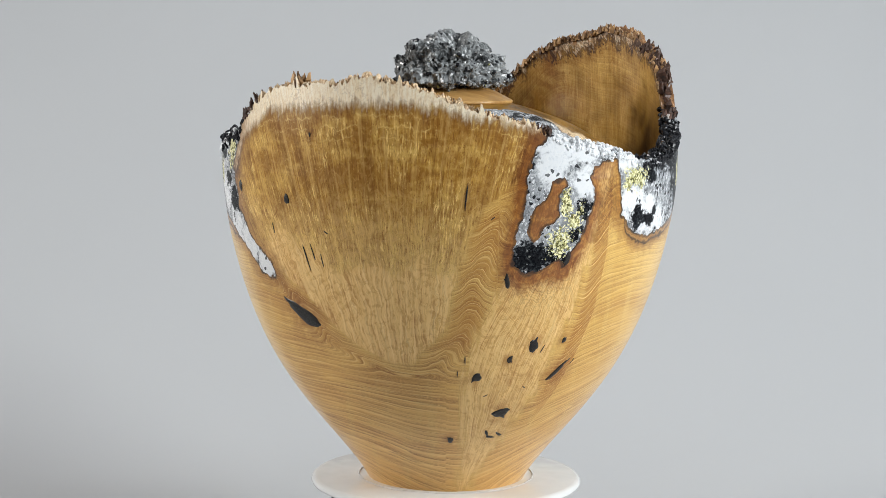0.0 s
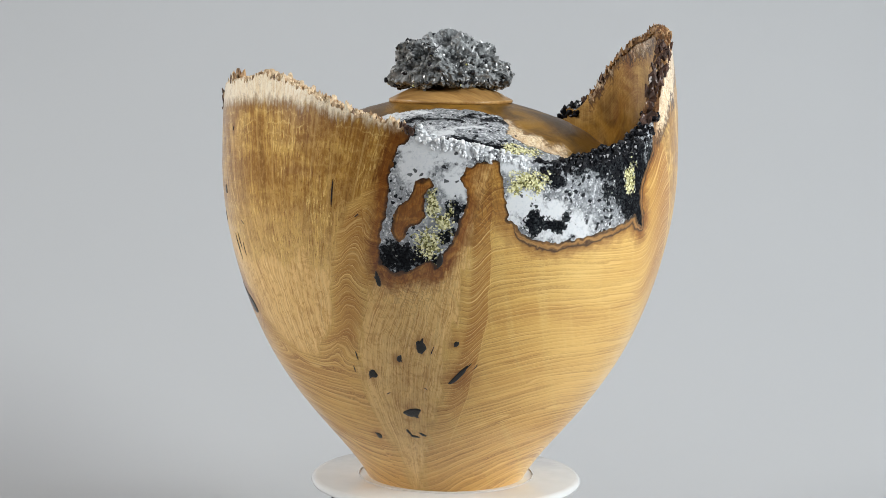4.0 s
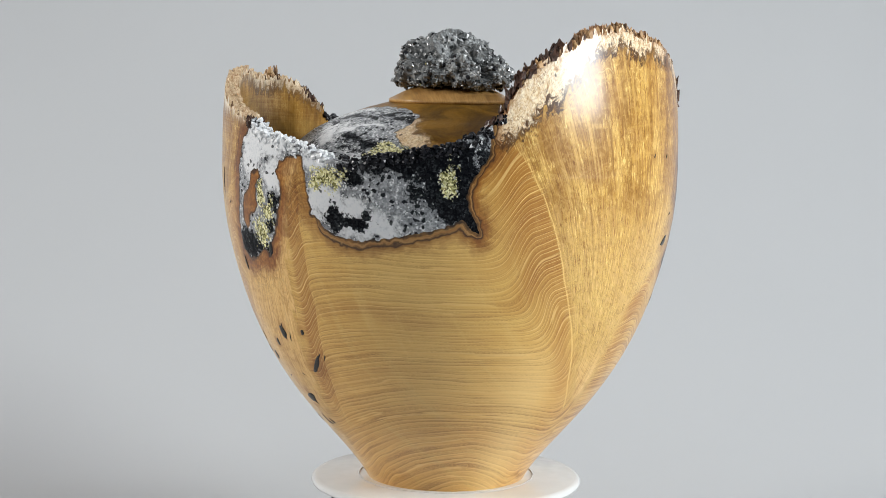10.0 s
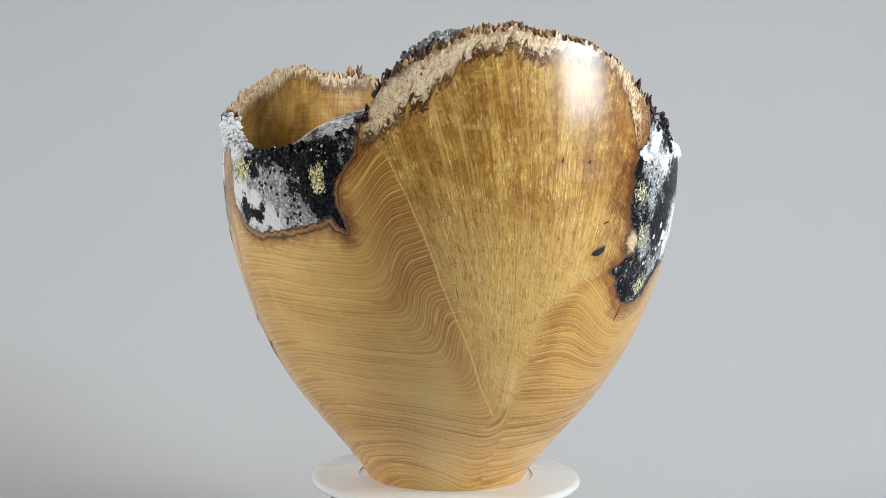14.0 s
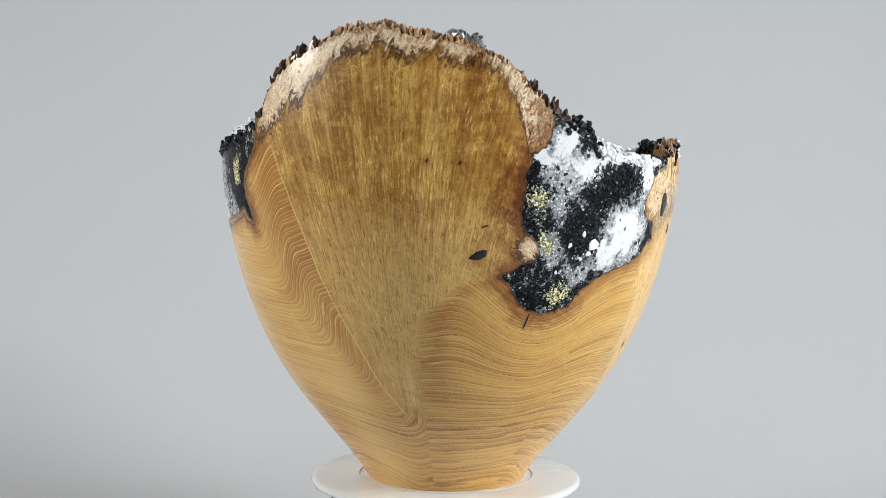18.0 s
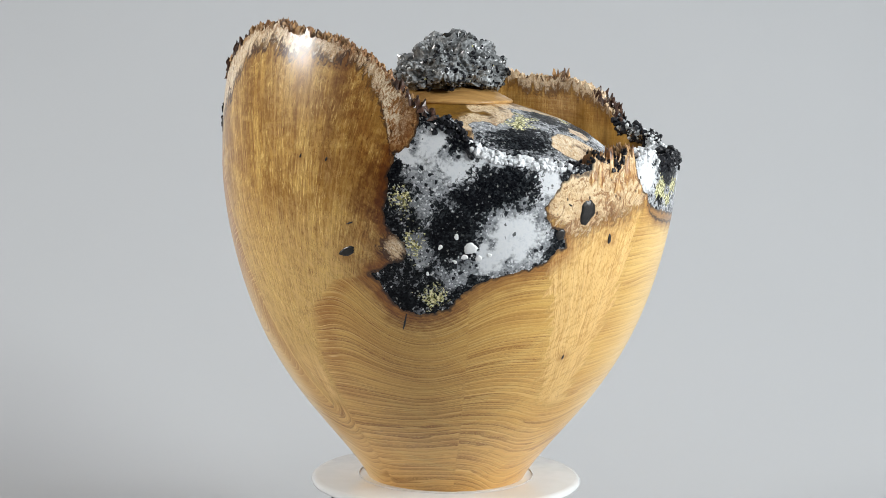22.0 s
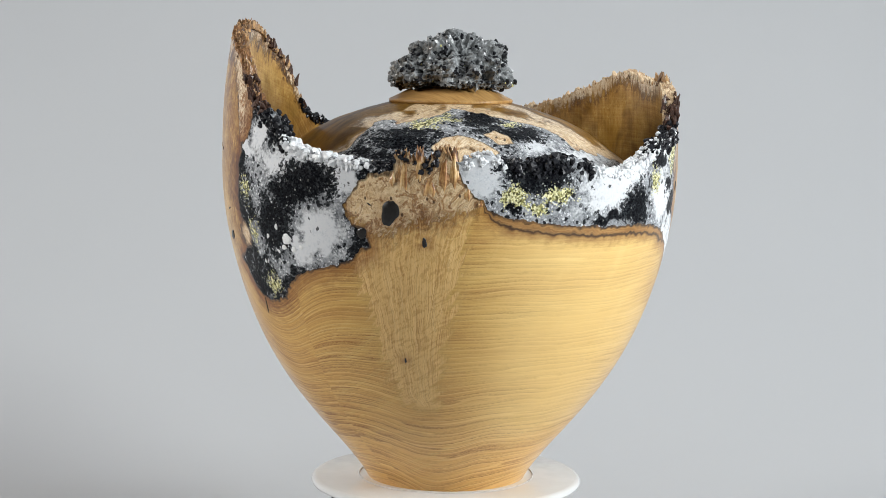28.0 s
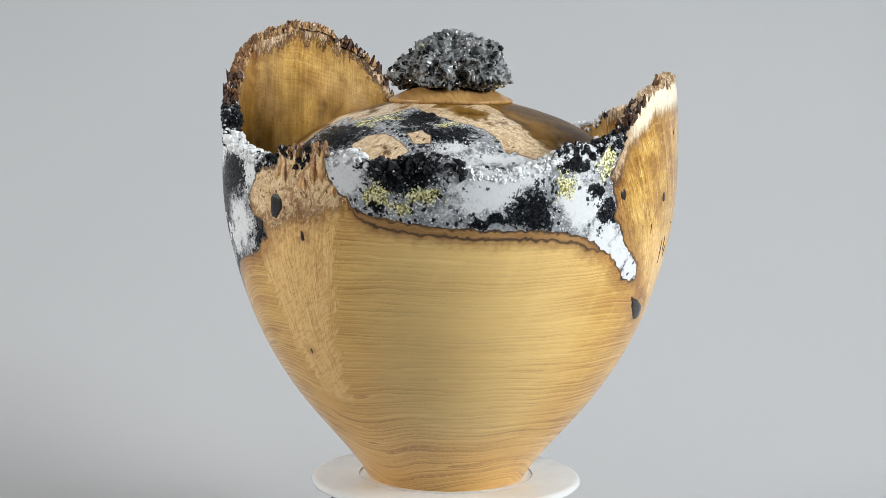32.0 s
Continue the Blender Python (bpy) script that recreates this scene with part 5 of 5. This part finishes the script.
# ---- knots and cracks filled with black resin ----
def knot(phi, zmm, wide, high, lean, seed, material=RESIN, name="knot", label=""):
    """A pit of irregular outline, filled with resin a little proud of the wood."""
    rng = random.Random(seed)
    n = 40
    tails = [(rng.uniform(0, 6.28), rng.uniform(0.5, 0.9))] if name == "knot" and 0 < phi < 40 else [(2.9, 0.45)] if wide > 20 else []
    bm = bmesh.new()
    rings = []
    for scale, lift in ((1.0, -0.0003), (0.94, 0.00018), (0.5, 0.00028)):
        ring = []
        for k in range(n):
            a = 2 * math.pi * k / n
            wob = 1 + 0.08 * math.sin(2 * a + seed) + 0.09 * math.sin(3 * a + 2 * seed) + 0.04 * math.sin(5 * a + seed * 3) + 0.03 * math.sin(9 * a + seed * 5)
            wob += sum(long * math.exp(-(math.remainder(a - at, 2 * math.pi) / 0.13) ** 2) for at, long in tails)
            u, w = wide / 2 * math.cos(a) * wob * scale, high / 2 * math.sin(a) * wob * scale
            c, s = math.cos(math.radians(lean)), math.sin(math.radians(lean))
            dx, dz = c * u - s * w, s * u + c * w
            z = (zmm + dz) / 1000
            r = float(outer_radius(z)) + lift
            t = math.radians(phi) + dx / 1000 / r
            ring.append(bm.verts.new((r * math.sin(t), -r * math.cos(t), z)))
        rings.append(ring)
    for low, up in zip(rings, rings[1:]):
        for k in range(n):
            bm.faces.new((low[k], low[(k + 1) % n], up[(k + 1) % n], up[k]))
    bm.faces.new(rings[-1])
    return part(name, bm, material, urn, label)


for k, (phi, zmm, wide, high, lean) in enumerate(KNOTS):
    knot(phi, zmm, wide, high, lean, k + 1)
CRACKS = [(3.8, 171, 0.8, 15, -6), (-36.7, 136, 0.9, 14, 12), (-34.5, 139, 0.7, 9, 14), (-32.0, 135, 0.6, 7, 8), (-30, 150, 3.2, 0.7, -30), (163.4, 105, 0.9, 10, -14), (22, 38, 1.4, 5, 60), (16.5, 39, 1.4, 5, 25), (18.5, 36.5, 5.5, 1.4, -8),
          (27.5, 89, 0.6, 5, -20), (5.0, 84, 0.6, 5, 5), (3.0, 76, 0.5, 4, 0), (10, 160, 2.8, 0.6, 40), (40, 80, 0.5, 4, -30), (12.5, 63, 3.0, 0.5, 30), (25, 67, 2.5, 0.5, -30), (203.5, 166, 2.6, 0.7, -35), (-47, 150, 0.7, 6, 10)]
for k, (phi, zmm, wide, high, lean) in enumerate(CRACKS):
    knot(phi, zmm, wide, high, lean, k + 40, name="crack")


PEBBLES = [(179.5, 144.5, 7.5, 5.5, 15), (176.2, 150.5, 2.4, 3.2, 10), (172.5, 145, 2.0, 3.0, -20), (178.2, 140, 3.4, 3.0, 0), (181.5, 139.5, 3.4, 3.2, 30), (184, 141, 2.6, 2.2, 0), (176, 137.5, 1.8, 2.2, 40), (169.5, 131, 1.6, 2.2, 10)]
for k, (phi, zmm, wide, high, lean) in enumerate(PEBBLES):
    knot(phi, zmm, wide, high, lean, k + 80, PEBBLE, "pebble", "smooth white quartz pebble in the inlay" if k == 0 else "")


# ---- lid with its crystal knob ----
def lathe(line, segments=120, closed=True):
    bm = bmesh.new()
    rings = []
    for r, z in line:
        rings.append([bm.verts.new((r * math.sin(2 * math.pi * k / segments), -r * math.cos(2 * math.pi * k / segments), z)) for k in range(segments)])
    for low, up in zip(rings, rings[1:]):
        for k in range(segments):
            bm.faces.new((low[k], low[(k + 1) % segments], up[(k + 1) % segments], up[k]))
    if closed:
        bm.faces.new(rings[-1])
        bm.faces.new(rings[0][::-1])
    return bm


lid = thing("lid", "small turned wooden lid with a rough grey crystal knob", "lid")
part("collar", lathe([(0.0325, 0.2105), (0.0335, 0.2112), (0.0335, 0.2128), (0.0325, 0.2135)]), LID_DARK, lid, "dark turned collar under the lid")
part("disc", lathe([(0.0325, 0.2132), (0.0344, 0.2137), (0.0349, 0.2141), (0.03495, 0.2151), (0.0347, 0.2155), (0.0341, 0.2158), (0.026, 0.2199), (0.018, 0.2232), (0.008, 0.2246)]), LID_WOOD, lid, "honey-brown turned disc")


def build_stone():
    """The knob: a ragged lump of crystal rock, ridge-backed, longer one way."""
    long_way = math.radians(47.6)
    ridge = [(-36, 230), (-34, 240), (-30, 247), (-24, 252.5), (-14, 253.5), (-6, 252), (-3, 256), (2, 256.5), (5, 253.5), (8, 253), (14, 251.5), (22, 248), (28, 242.5), (33, 235), (36, 228)]
    bm = bmesh.new()
    bmesh.ops.create_icosphere(bm, subdivisions=6, radius=1)
    verts = []
    for v in bm.verts:
        d = v.co.normalized()
        x, y = d.x * 34.5, d.y * 29
        crest = float(along(ridge, x))
        flat = max(0.0, 1 - (abs(y) / 30) ** 1.75)
        if d.z > 0:
            z = 226 + (crest - 226) * (d.z ** 0.46) * (0.45 + 0.55 * flat)
        else:
            z = 227 + d.z * 7
        at = Vector((x, y, z))
        ridged = 1 - abs(noise.noise(at / 7))
        jag = noise.noise(at / 11) * 6.2 + (ridged - 0.75) * 6.0 + (0.7 - abs(noise.noise(at / 3.2))) * 1.8 + noise.cell(at / 2.4) * 1.1 + noise.noise(at / 1.3) * 0.5 - 0.8
        p = Vector((x, y, z)) + d * jag
        p.z = max(p.z, 224.4 - 0.0042 * p.x * p.x - 0.0012 * p.y * p.y + 1.2 * noise.noise(p / 5))
        p = Vector((p.x * 0.945, p.y * 0.945, 220.5 + (p.z - 220.5) * 0.935))
        c, s = math.cos(long_way), math.sin(long_way)
        v.co = Vector((c * p.x - s * p.y, s * p.x + c * p.y, p.z)) / 1000
    bm.normal_update()
    places = [tuple(v.co - v.normal * 0.0005) for v in bm.verts]
    knob = part("knob", bm, STONE, lid, "rough grey crystal rock with bright glints")
    knob.data.polygons.foreach_set("use_smooth", np.full(len(knob.data.polygons), False))
    rng = random.Random(9)
    rng.shuffle(places)
    places = [p for p in places if p[2] > 0.2205]
    dark_side = [p for p in places if p[0] * math.sin(radians(232)) - p[1] * math.cos(radians(232)) > 0.004]
    pale_side = [p for p in places if p not in set(dark_side)]
    pick = lambda pale, dark: pale_side[pale[0]:pale[1]] + dark_side[dark[0]:dark[1]]
    heap("grey_crystal_crust", pick((0, 420), (0, 190)), (0.0005, 0.0015), GREY_CRYSTAL, knob, "small grey quartz crystals", 21, (0.8, 1.6))
    heap("pale_crystal_crust", pale_side[1300:1620], (0.0005, 0.0014), PALE_CRYSTAL, knob, "pale grey quartz crystals", 26, (0.8, 1.6))
    heap("black_crystal_crust", pick((900, 990), (380, 690)), (0.0006, 0.0017), BLACK_CRYSTAL, knob, "small black crystals", 22, (0.8, 1.6))
    heap("white_crystal_crust", pick((1060, 1100), (820, 870)), (0.0003, 0.0008), WHITE_QUARTZ, knob, "bright quartz points", 23, (0.8, 1.6))
    heap("crystal_crust", pick((1200, 1260), (940, 990)), (0.0010, 0.0021), GREY_CRYSTAL, knob, "larger glassy grey crystals", 25, (1.0, 2.0))
    heap("gold_dust", pick((1270, 1290), (1010, 1040)), (0.0004, 0.0008), GOLD_FLAKE, knob, "a few gold flakes", 24)


build_stone()

# ---- turntable ----
turntable = thing("turntable", "small round white turntable with a thin glossy platter", "turntable")
part("base", lathe([(0.060, FLOOR), (0.064, FLOOR + 0.003), (0.066, -0.010), (0.060, -0.006)]), BLACK_PLASTIC, turntable, "black base in the platter's shade")
platter = part("platter", lathe([(0.060, -0.0060), (0.0745, -0.0052), (0.0768, -0.0040), (0.0774, -0.0026), (0.0769, -0.0012), (0.0760, -0.0004), (0.0748, -0.0001), (0.0745, 0.0), (0.030, 0.0)]), PLASTIC, turntable, "thin glossy white platter")
part("ring", lathe([(0.0496, 0.0001), (0.0498, 0.0005), (0.0500, 0.0006), (0.0502, 0.0005), (0.0504, 0.0001)], closed=False), RING, platter, "thin grey ring round the urn's foot")


# ---- the wood has seasoned: its belly is a little oval ----
def season(ob):
    me = ob.data
    co = np.empty(len(me.vertices) * 3, np.float32)
    me.vertices.foreach_get("co", co)
    co = co.reshape(-1, 3)
    phi = np.arctan2(co[:, 0], -co[:, 1])
    swell = (0.0006 + 0.0006 * np.cos(2 * (phi + 0.26))) * step(0.004, 0.05, co[:, 2]) * step(0.190, 0.14, co[:, 2])
    co[:, :2] *= (1 + swell / np.maximum(np.hypot(co[:, 0], co[:, 1]), 0.02))[:, None]
    me.vertices.foreach_set("co", co.ravel())
    me.update()


for child in urn.children:
    if child.name.split(".")[0] in ("body", "inlay", "knot", "crack", "pebble"):
        season(child)


# ---- what moves ----
def motions():
    rows = [(t, pose(0, 0, 0, 0, 0, -SPIN * t)) for t in range(0, 33)]
    walk(urn, rows)
    walk(lid, rows)
    walk(platter, rows)


motions()
